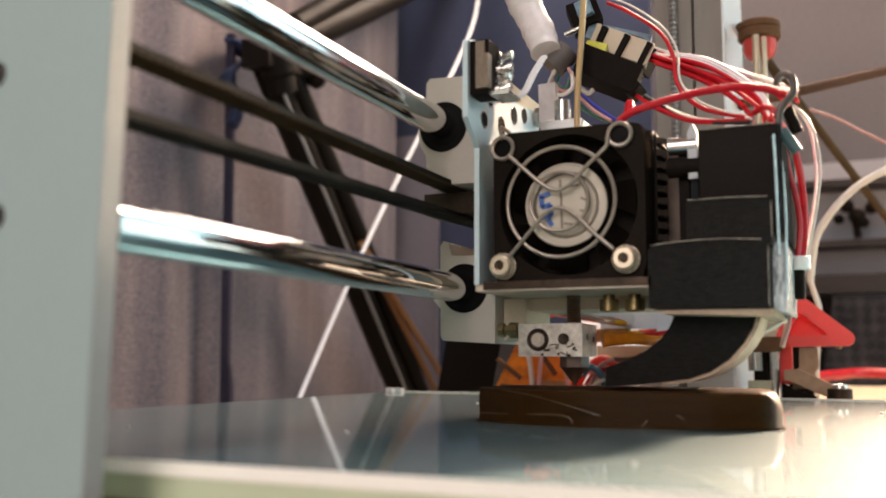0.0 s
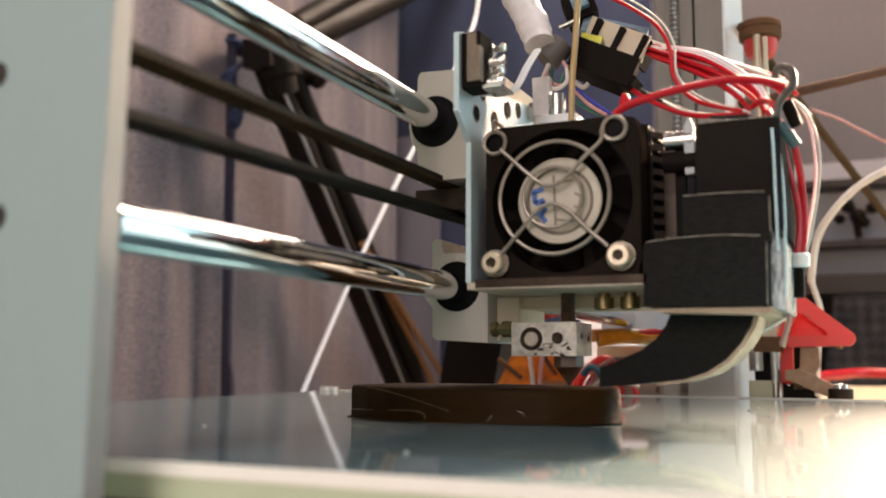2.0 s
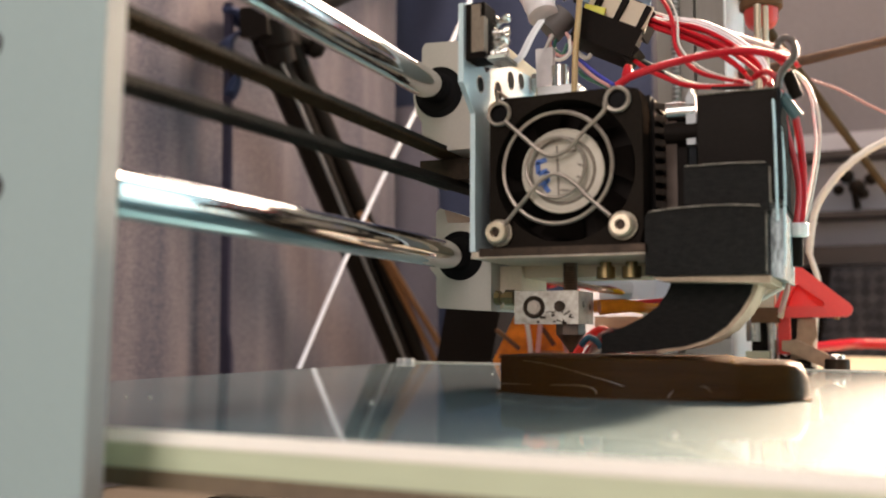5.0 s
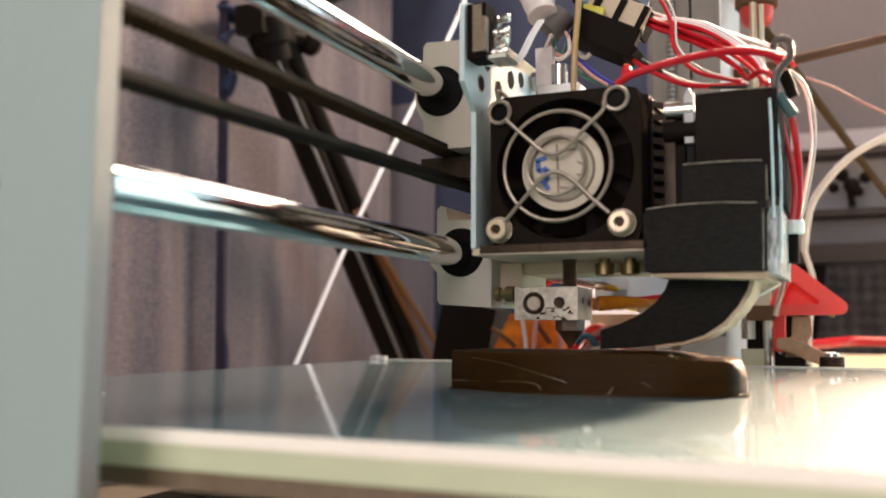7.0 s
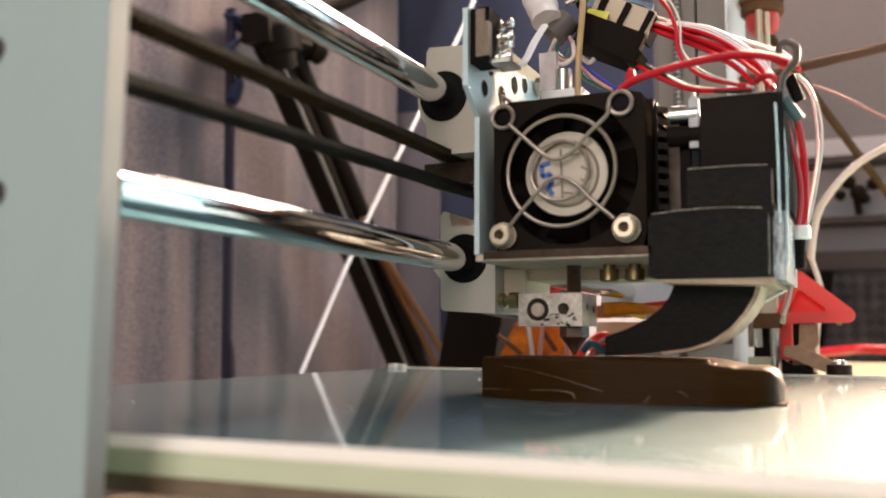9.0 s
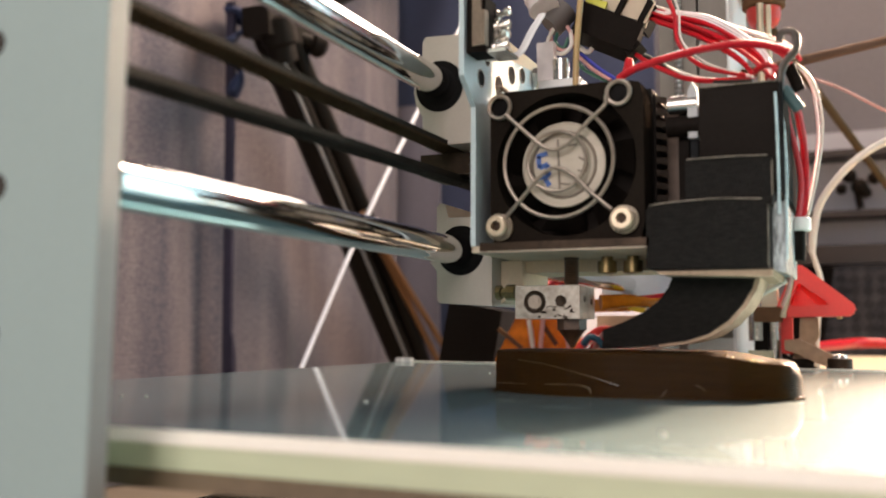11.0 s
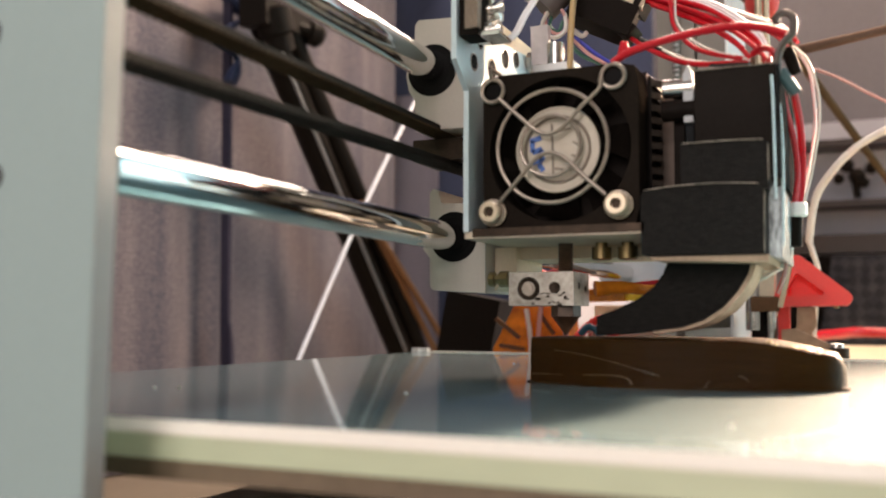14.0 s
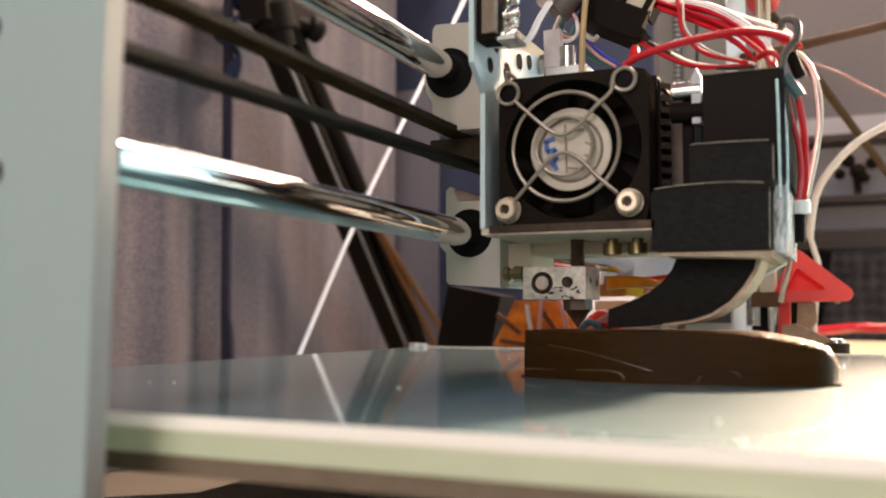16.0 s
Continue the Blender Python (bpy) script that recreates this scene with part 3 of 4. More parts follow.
for xx in (-40, 110):
    part("bed_rod", rod((xx, -320, -40), (xx, 380, -40), 4, 20), CHROME, frame_thing, "polished bed guide rod")

for spot_at in ((235.7, 26, 2.3), (235.7, 22.4, 2.4), (235.7, 18.6, 2.5), (235.7, 14.5, 2.5)):
    part("mark", box(235.6, 235.95, spot_at[1] - 1.0, spot_at[1] + 1.0, spot_at[2] - 1.6, spot_at[2] + 1.6), INK_AND_SHADE, frame_thing, "dark printed mark")

zt = thing("z_axis_knob", (232, -28, 0), "steel z rod with a red knob coupler on top", "coupler")
part("shaft", rod((230, -28, -20), (230, -28, 178), 3.2, 16), STEEL, zt)
part("shaft", rod((220.5, -27.2, 60), (220.5, -27.2, 169), 1.7, 14), SHAFT, zt, "bright brassy shaft")
part("shaft", rod((221.5, -30.6, 60), (221.5, -30.6, 168), 1.3, 14), SHAFT, zt, "bright brassy shaft")
part("red_collar", lathe((230, -28, 155), (0, 0, 1), [(5.5, 5.0), (6.5, 6.4), (9, 7.4), (12, 7.8), (14, 7.8)], 28), RED_PLA, zt, "glowing-red translucent collar")
part("cap", lathe((230, -28, 169), (0, 0, 1), [(0, 8.8), (1, 9.8), (4, 9.8), (4.4, 9.2), (5.4, 9.2), (5.8, 9.8), (8, 9.8), (9, 9.0)], 28), MATT_BROWN, zt, "brown knurled cap")
part("red_sleeve", lathe((230, -30, 100), (0, 0, 1), [(0, 7), (3, 9), (26, 9), (30, 6)], 20), RED_PLA, zt, "red printed sleeve")
part("clamp", box(223, 236, -27, -21, -12, 20.4), BLACK, zt, "dark clamp", bevel=1)
part("lower_shaft", rod((224, -29.6, -40), (224, -29.6, 21), 2.3, 16), STEEL, zt, "bright steel shaft")
part("cream_sleeve", box(223, 234, -31.2, -24.0, 27.4, 47), CREAM, zt, "cream plastic sleeve", bevel=0.7)
part("clamp_block", box(221, 235, -33, -21, 20.5, 27.3), MATT_BROWN, zt, "brown clamp block", bevel=1)
part("pale_tag", box(219.5, 222.4, -28.5, -18.5, -2, 7.6), TAG, zt, "pale cream plastic tag", bevel=0.5)
part("pin", rod((226, -22, 12), (226, -22, 48), 4, 16), STEEL, zt, "steel pin")

tri = thing("red_bracket", (230, -45, -12), "red printed triangular bracket", "bracket")


def rounded_triangle(corners, r, n=8):
    """The outline round three corners (y, z), rounded off with radius r."""
    out, mid = [], sum((Vector(c) for c in corners), Vector((0, 0))) / 3
    for k in range(3):
        q, a, b = Vector(corners[k]), Vector(corners[k - 1]), Vector(corners[(k + 1) % 3])
        n0, n1 = [Vector((e.y, -e.x)).normalized() for e in (q - a, b - q)]
        n0, n1 = [m if m.dot(q - mid) > 0 else -m for m in (n0, n1)]
        for i in range(n):
            out.append(tuple(q + r * (n0.lerp(n1, i / (n - 1))).normalized()))
    return out


TRI = [(-41, 43), (-60.5, 26.5), (-34, 26)]
INNER = [(-41.0, 36.6), (-51.2, 28.9), (-37.2, 28.7)]
part("plate", holed_plate(rounded_triangle(TRI, 3.3), rounded_triangle(INNER, 1.0), "x", 222, 232), RED_PLA, tri, bevel=0.6)
part("web", prism([(-41, 41), (-56, 27.5), (-36, 27.5)], "x", 230, 231.5), RED_PLA, tri, "recessed red web")
# Pale strip that paints the light on the bracket's left edge.
part("lit_edge", tube([(221.0, -33.6, 22.5), (221.0, -36.2, 33.0), (221.0, -38.2, 42.5)], 1.25, 8), WOOD, tri, "pale strip painted for the lit edge")
part("foot", box(227, 236, -37, -32, 6, 24), RED_PLA, tri, bevel=1.5)
part("block", prism([(-37, 4), (-38, 12), (-40, 13.5), (-40.5, 22.5), (-48, 22.5), (-48.5, 14), (-46.5, 11), (-49, 4)], "x", 226, 234), MATT_TAN, tri, "tan carved block", bevel=1)
part("tension_screw", lathe((230, -57, 22), (0, 0, 1), [(0, 1.2), (2, 1.2), (2.2, 2.0), (4, 2.0)], 12), BRASS, tri)
part("lever", prism([(-34, 12.5), (-40, 13), (-47, 9.5), (-55, 5.5), (-58, 2), (-55, -0.5), (-47, 2.5), (-40, 6), (-34, 8)], "x", 220, 227), MATT_TAN, tri, "tan lever", bevel=1)
part("nut", lathe((222, -56.5, -5), (0, 0, 1), [(0, 5.4), (9.2, 5.4), (9.6, 4.9)], 14), SOOT, tri, "dark knurled nut")
part("screw_head", lathe((221.6, -56.5, 4.6), (0, 0, 1), [(0, 3.6), (1.6, 3.4), (2.2, 2.2)], 12), STEEL, tri, "bright screw head")
part("dark_wing", prism([(-33, 7), (-38, 4), (-48, 0.5), (-42, -1), (-40, -6), (-33, -6)], "x", 219, 221), BLACK, tri, "dark torn flap", bevel=0.4)
part("mount", box(222, 240, -72, -30, -62, -9), BLACK, tri, "dark mount", bevel=1)

taped = thing("taped_motor", (240, 92, -60), "amber tape wrapped round a small motor", "motor")
part("body", prism([(114, -62), (112, 1), (100, 24), (74, 24), (70, 1), (70, -62)], "x", 238, 262), KAPTON, taped, "crinkled amber tape", bevel=2)
for a, b in (((237.2, 110, 17), (237.2, 97, 7)), ((237.2, 86, 20), (237.2, 78, 9)), ((237.2, 108, 3), (237.2, 94, 1))):
    part("dark_band", bar(a, b, 1.2, 2.2), MATT_BROWN, taped, "dark gap between tape layers", bevel=0.3)
part("lead", tube([(236, 92, -20), (235, 90, 4), (237, 93, 22)], 1.3, 8), WHITE_W, taped)
part("band", box(236.5, 238.5, 73, 90, -10, 6), COPPER, taped, bevel=0.5)

for name, mat, pts, r in (
    ("red_wire", RED_PLA, ((226, 67.9, -1.1), (226, 63.2, 7), (228, 56.7, 14.2), (228, 49.3, 17.1), (228, 41.5, 10.2)), 1.9),
    ("red_wire", RED_PLA, ((230, 66.2, -1.2), (230, 60.2, 10.3), (230, 53.3, 15.7), (230, 46.2, 13.7), (230, 42.2, -0.8)), 1.6),
    ("red_wire", RED, ((224, 60.4, -0.9), (224, 55.2, 8.2), (224, 47.5, 11.6), (224, 41.8, 3.5)), 1.4),
    ("pink_wire", PINK_W, ((222, 61.6, -0.9), (222, 55.8, 4.9), (222, 50.6, 13.7), (222, 43.8, 17)), 1.0),
    ("blue_wire", TEAL_W, ((219, 58.9, 9.3), (219, 54.9, 13.2), (219, 49.9, 10.5), (219, 47.2, 3.5)), 1.7),
    ("white_wire", WHITE_W, ((216, 57, -0.6), (216, 49.7, 6.2), (216, 41.4, 7.4), (216, 30.7, 3.8)), 0.9),
    ("red_wire", RED_PLA, ((224, 44.9, -0.6), (224, 41.2, 5.6), (224, 35.7, 5.2), (224, 33.6, -0.4)), 1.3),
    ("pink_wire", PINK_W, ((224, 83.2, -1.4), (224, 79.9, 28.3), (224, 76, 32.2), (224, 68.9, 17), (224, 67.3, -1.1)), 1.2),
    ("red_wire", RED_PLA, ((226, 90.2, 37.9), (226, 84.1, 41.3), (226, 76.6, 39.4), (226, 69.2, 41.5), (226, 60.5, 37.4)), 1.5),
    ("red_wire", RED, ((224, 91, 40.1), (224, 80.5, 37.7), (224, 73, 41), (224, 59.9, 38.5)), 1.2),
    ("pink_wire", RED_PLA, ((228, 38.4, 29.5), (228, 30, 29.9), (228, 21.8, 31.5), (228, 5.8, 32.4)), 1.5),
):
    w = thing(name, pts[0], name.split("_")[0] + " wire looping behind the bed", "wire", "wires behind the bed")
    part("strand", tube([Vector(q) for q in pts], r, 8), mat, w)
ledge = thing("far_ledge", (300, 60, -60), "cream printer ledge with amber tape behind the head", "ledge")
part("slab", box(250, 300, -30, 60, 18, 24), WOOD, ledge, bevel=1)
part("support", box(262, 300, -30, 60, -100, 18), WALL, ledge, bevel=1)
part("tape", bar((224, 57.2, 28.4), (224, 36.9, 28.8), 10, 6), KAPTON, ledge, "amber taped bundle", bevel=2)
part("tape_end", bar((224, 36.9, 28.8), (224, 28.7, 27.1), 5, 5), YELLOW_TAPE, ledge, "yellow tape end", bevel=1)
part("front_rim", box(216, 249.9, -6, 26, 16.5, 20), WOOD, ledge, "cream rim of the ledge", bevel=0.8)
# Made-up pale sheets that fill the bright background under the head.
part("back_sheet", prism([(221.5, 31.5), (225.5, 52), (226, 52), (222, 31.5)], "y", -15, 50), MILKY, ledge, "pale sheet made up for the bright background", bevel=0.15)
part("bright_sheet", prism([(214, 21), (226.5, 47), (227.3, 46.6), (215, 21)], "y", -12, 22), MILKY, ledge, "pale sheet made up for the bright background", bevel=0.15)

# ---- bed ----
NEAR, FAR, REAR, FRONT = -109.0, 204.6, 153.9, -230.0
bed = thing("heated_bed", (50, -40, -20), "glossy greenish glass bed with a bright cream edge", "print bed")
part("glass_top", box(NEAR + 1.8, FAR, FRONT, REAR, -4.5, 0), GLASS_BED, bed, "glossy glass plate with faint smears")
part("bevel", prism([(NEAR + 1.78, 0.02), (NEAR, -1.7), (NEAR, -2.1), (NEAR + 1.78, -2.1)], "y", FRONT, REAR), GLASS_BEVEL, bed, "bevel with the light it catches put into its white")
part("glass_edge", box(NEAR + 0.2, NEAR + 1.79, FRONT, REAR, -6.0, -2.1), GLASS_EDGE, bed, "green glass edge")
part("board", box(NEAR + 1.0, FAR, FRONT, REAR, -9.2, -6.0), BOARD, bed, "brown heater board", bevel=0.4)
part("far_rim", box(FAR + 0.01, FAR + 2.2, FRONT, REAR - 4, -5, 0.5), GLASS_BEVEL, bed, "bright far rim")
part("corner_clip", prism([(FAR - 4, REAR - 1), (FAR - 1, REAR - 1.5), (FAR - 2, REAR - 5), (FAR + 1, REAR - 5.5), (FAR + 2.5, REAR + 0.5), (FAR + 2, REAR + 4), (FAR - 2, REAR + 3.5), (FAR - 0.5, REAR + 1)], "z", -5, 2.0), WHITE_POST, bed, "pale forked corner clip", bevel=0.4)
random.seed(21)
for k in range(14):
    cx, cy, cr = random.uniform(-80, 150), random.uniform(-120, 110), random.uniform(0.25, 0.6)
    part("plastic_crumb", lathe((cx, cy, 0.02), (random.uniform(-0.3, 0.3), random.uniform(-0.3, 0.3), 1), [(0, cr), (cr * 0.5, cr * 1.1), (cr * 0.9, cr * 0.5)], 6), CRUMB, bed, "pale plastic crumb on the glass")
part("carriage_plate", box(-60, 130, -110, 90, -30, -26), ALU, bed, bevel=0.5)
for xx in (-40, 110):
    for yy in (-70, 60):
        part("bearing", rod((xx, yy - 14, -40), (xx, yy + 14, -40), 8.5, 20), STEEL, bed)
        part("bearing_block", box(xx - 10, xx + 10, yy - 12, yy + 12, -38, -30), ALU, bed, bevel=0.8)
for xx in (-95, 190):
    for yy in (-200, 140):
        part("screw", rod((xx, yy, -30), (xx, yy, -6), 1.6, 12), STEEL, bed)
part("arm", bar((-100, 140, -28), (120, -100, -28), 18, 3), ALU, bed)
part("arm", bar((-100, -200, -28), (190, 140, -28), 18, 3), ALU, bed)


# ---- the printed part ----
def print_body(height, shrink, z0, y0=-49.5, y1=27.5, n=40):
    """A solid on the part's plan, with its height a function of y."""
    bm = bmesh.new()
    rows = []
    for i in range(n + 1):
        y = y0 + (y1 - y0) * i / n
        front = float(np.interp(y, (-49.5, -48.8, -47.5, -45, -35, -19, -6, 4, 12, 20, 27.5), (12, 9, 6.5, 4, 0, -2.6, -3.4, -2.4, 0.4, 4.6, 9.6)))
        back = 44 - 6 * ((y + 11) / 38.5) ** 2
        lift = z0 + 0.35 * max((-14 - y) / 35, 0) ** 1.6 * (1 if z0 < 1 else 0)
        back = min(back, 16 + (y + 49.5) / 0.27)
        front = min(front, back - 1.5) + shrink
        back -= shrink
        h = height(y)
        r = min(1.2, h * 0.3)
        sec = [(front, lift), (front, max(h - r, lift + 0.2)), (front + r * 0.4, max(h - r * 0.25, lift + 0.3)), (front + r, max(h, lift + 0.35)), (back - r, max(h, lift + 0.35)), (back, max(h - r, lift + 0.2)), (back, lift)]
        rows.append([bm.verts.new((x, y, z)) for x, z in sec])
    for a, b in zip(rows, rows[1:]):
        for k in range(7):
            bm.faces.new((a[k], a[(k + 1) % 7], b[(k + 1) % 7], b[k]))
    bm.faces.new(rows[0])
    bm.faces.new(rows[-1][::-1])
    return bm


def final_height(y):
    """Level top, then a worn slope to a rounded end."""
    u = min(max((-27 - y) / 22.5, 0), 1)
    end = max((u - 0.86) / 0.14, 0)
    bumps = 0.25 * u * (math.sin(y * 2.9) + 0.6 * math.sin(y * 5.3 + 1))
    return 12.35 - 4.6 * u ** 1.6 + bumps - 3.2 * (1 - math.sqrt(max(1 - end * end, 0)))


printed = thing("printed_part", (20, -11, 0), "dark brown translucent plastic part being printed on the glass", "printed part")
part("base_body", print_body(lambda y: min(final_height(y), 8.95), 0.0, 0.0, n=72), PRINT, printed)
top_layers = part("top_body", print_body(lambda y: final_height(y) - 3.4, 0.12, 2.0, y0=-47.2, y1=27.35, n=66), PRINT, printed)
# Raised seams, with the glints along them put into a lighter colour.
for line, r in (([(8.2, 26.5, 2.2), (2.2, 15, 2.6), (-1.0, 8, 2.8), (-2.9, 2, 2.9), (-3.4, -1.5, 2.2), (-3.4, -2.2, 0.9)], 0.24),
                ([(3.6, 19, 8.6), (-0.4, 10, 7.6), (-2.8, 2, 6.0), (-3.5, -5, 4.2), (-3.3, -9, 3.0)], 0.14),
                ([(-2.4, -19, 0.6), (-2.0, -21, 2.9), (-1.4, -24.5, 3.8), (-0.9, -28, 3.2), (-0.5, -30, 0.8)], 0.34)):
    part("seam", tube(line, r, 6, flat=0.6), SEAM_GLINT, printed, "raised seam with its glint in a lighter colour")
# Pale blobs stand in for the lamplight on the tip.
random.seed(11)
for k in range(22):
    cy, cr = random.uniform(-47.4, -33.0), random.uniform(0.35, 0.95)
    cx = float(np.interp(cy, (-48, -45, -35), (8.5, 4.5, 0.6))) + random.uniform(0.2, 4.5)
    cz = final_height(cy) - 3.5
    part("blob", lathe((cx, cy, cz), (random.uniform(-0.4, 0.4), random.uniform(-0.6, 0.6), 1), [(-cr, cr * 0.5), (-cr * 0.3, cr), (cr * 0.4, cr * 0.8), (cr * 0.8, cr * 0.25)], 8), PRINT_GLINT, top_layers, "pale blob standing in for a glint on the tip")
part("brim", print_body(lambda y: 0.35, -0.9, 0.02, y0=-50.3, y1=28.2), PRINT, printed, "thin first layer brim")

# ---- x gantry: guide rods and belt ----
gantry = thing("x_gantry", (0, 37, 20), "pair of polished guide rods with a toothed drive belt", "gantry")
ROD_Y, ROD_LOW, ROD_HIGH = 37.15, 36.5, 81.5
for zz in (ROD_LOW, ROD_HIGH):
    part("guide_rod", rod((-120.4, ROD_Y, zz), (322, ROD_Y, zz), 4.0, 48), CHROME, gantry, "polished steel guide rod")


def belt(z0, z1, dust):
    """A flat belt strand with low teeth, from the panel to beyond the head."""
    strand = part("belt", bar((-120.4, ROD_Y, z0), (312, ROD_Y, z1), 5.4, 1.3), BELT, gantry, "toothed black belt strand", smooth=False)
    bm = bmesh.new()
    for i in range(210):
        u = (i + 0.5) / 210
        x, z = -120.4 + 432.4 * u, z0 + (z1 - z0) * u
        box(x, x + 1.05, ROD_Y - 2.9, ROD_Y + 2.9, z - 1.15, z - 0.6, bm)
    part("teeth", bm, dust, strand, "low belt teeth", smooth=False, kind="stuff")


belt(64.9, 65.4, BELT_TEETH)
belt(54.1, 63.2, BELT)
part("end_block", box(312, 334, 26, 48, 24, 94), CAST, gantry, "pale end block", bevel=2)
part("pulley", rod((308, 30, 64.3), (308, 46, 64.3), 4.4, 20), STEEL, gantry)

# ---- print head ----
head = thing("print_head", (10, 0, 30), "print head with wire-guarded fan, heater block and black duct", "print head")

# bearing housings
UPPER = [(27, 64.5), (41.8, 64.5), (42.2, 73), (44.0, 76), (44.8, 80), (44.0, 85), (42.3, 88), (42.2, 94), (41.2, 95.3), (27, 94.6)]
LOWER = [(27.4, 20.9), (43.4, 21.8), (44.3, 22.8), (44.4, 31), (46.6, 33.6), (45.6, 36.5), (44.5, 40.5), (44.5, 49.6), (43.4, 50.8), (41.8, 50.2), (40.8, 46.4), (27.4, 46.0)]
for body, zc, x0 in ((UPPER, 80.9, 5), (LOWER, 36.8, 20)):
    hous = part("bearing_housing", prism(body, "x", x0, x0 + 32), CAST, head, "pale bearing housing", bevel=0.5)
    part("bearing", lathe((x0 - 0.35, ROD_Y - 0.2, zc), (1, 0, 0), [(0, 6.6), (0, 7.1), (0.6, 7.15)], 40), RUBBER, hous, "black bearing seal")
    part("seal_lip", lathe((x0 - 0.7, ROD_Y, zc), (1, 0, 0), [(0, 4.3), (0.2, 5.2), (0.6, 5.6)], 40), RUBBER, hous)
part("belt_clamp", box(12, 30, 27, 46, 57.5, 63.5), SOOT, head, "brown belt clamp", bevel=0.8)
part("carrier_plate", box(10, 52, 24.4, 27.2, 36, 98), CREAM, head, "pale carrier plate", bevel=0.6)

# L bracket
bracket = part("bracket", prism([(-3, 35.7), (46, 35.7), (46, 93.5), (18, 91), (6, 104), (-11, 99), (-11, 78.5), (-3, 72)], "y", 22.9, 24.3), surface("bright_bracket", (0.58, 0.70, 0.74), 0.42, 0.35, vary=0.12, grain=900, blotch=80), head, "bent metal bracket", bevel=0.35)
part("bracket_flange", box(-2, 46, -22, 24.3, 34.0, 35.7), surface("tan_metal", (0.74, 0.61, 0.47), 0.45, 0.3, vary=0.25, grain=900, blotch=90), head, "bracket flange", bevel=0.3)
for xx, zz, r in ((24, 87.4, 2.3), (13.6, 81.8, 2.4), (33, 89.5, 2.0), (0.5, 80.5, 2.0), (5, 87, 1.6)):
    part("hole_rim", lathe((xx, 22.85, zz), (0, -1, 0), [(0, r + 0.5), (0.12, r + 0.4), (0.12, r)], 24), STEEL, bracket)
    # The hole's shade is a dark disc on the unbroken plate.
    part("hole", lathe((xx, 22.7, zz), (0, -1, 0), [(0, r), (0.05, r)], 24), RUBBER, bracket, "dark disc standing in for a drilled hole")

part("flange_lip", box(-2.5, -2.03, -21.5, 22, 34.3, 36.4), SOOT, head, "dark front lip of the flange", bevel=0.15)

# fan
FZ = 55.85
fan = part("fan_frame", holed_plate(square_ring(0, FZ, 20, 48), [(u, v) for u, v in circle(0, FZ, 18.2, 48)], "x", 0, 10), MATT_BLACK, head, "square black fan frame", smooth=False)
part("fan_well", lathe((9.6, 0, FZ), (1, 0, 0), [(0, 18.4), (0.3, 18.4)], 40), BLACK, fan)
part("hub", lathe((8.5, 0.5, FZ), (-1, 0, 0), [(0, 11.2), (6.4, 11.2), (7.2, 10.9), (7.5, 10.3)], 40), BLACK, fan)
hub_label = part("hub_label", lathe((1.0, 0.5, FZ), (-1, 0, 0), [(0, 10.7), (0.15, 10.7)], 40), LABEL, fan, "cream paper hub label")
for k in range(7):
    a = 2 * math.pi * k / 7
    bm = bmesh.new()
    ring = []
    for r in (11.0, 14.5, 17.6):
        for side in (-1, 1):
            aa = a + side * 0.30 + 0.02 * r
            ring.append(bm.verts.new((5 - side * 2.2, 0.5 * (18 - r) / 8 + r * math.cos(aa), FZ + r * math.sin(aa))))
    for i in (0, 2):
        bm.faces.new((ring[i], ring[i + 1], ring[i + 3], ring[i + 2]))
    bmesh.ops.solidify(bm, geom=bm.faces[:], thickness=0.8)
    part("blade", bm, BLACK, fan)
# marks on the hub label: plain bars
for (u0, v0, u1, v1), mat in (((7.0, 2.5, 4.2, 3.2), INK), ((6.6, 2.6, 6.3, -0.4), INK), ((6.4, -0.4, 4.0, 0.4), INK), ((4.2, 0.2, 3.8, -2.6), INK), ((6.6, -3.0, 3.8, -2.4), INK), ((4.8, -3.4, 3.6, -5.2), INK),
                              ((1.2, 4.5, -3.5, 5.0), INK_AND_SHADE), ((0.6, -4.8, -3.6, -5.4), INK_AND_SHADE), ((-4.0, 1.6, -6.2, 0.4), INK_AND_SHADE), ((-6.2, 0.2, -5.6, -2.2), INK_AND_SHADE), ((-3.8, -1.6, -5.4, -2.4), INK_AND_SHADE), ((1.4, 6.6, 1.0, -7.0), INK_AND_SHADE)):
    part("mark", bar((0.72, u0 + 0.5, FZ + v0), (0.72, u1 + 0.5, FZ + v1), 0.35, 1.25 if mat == INK else 0.5), mat, fan, "blue mark" if mat == INK else "")

# Dark label ring, widened and browned to paint the shadow inside the rim.
part("label_ring", tube([(0.8, u, v) for u, v in circle(0.5, FZ, 8.3, 40)], 0.42, 8, closed=True), INK_AND_SHADE, fan)
part("label_ring", tube([(0.85, u, v) for u, v in circle(0.5, FZ, 10.6, 40)], 0.3, 6, closed=True), LABEL, fan)

# wire guard
guard = part("wire_guard", tube([(-1.2, u, v) for u, v in circle(1.4, FZ + 0.6, 14.2, 56)], 0.54, 8, closed=True), GUARD, head, "dulled wire finger guard")
part("inner_ring", tube([(-1.6, u, v) for u, v in circle(1.6, FZ + 0.6, 7.6, 40)], 0.5, 8, closed=True), GUARD, guard)
CORNERS = ((16.9, 15.8), (-14.2, 16.6), (17.0, -15.4), (-15.2, -14.8))
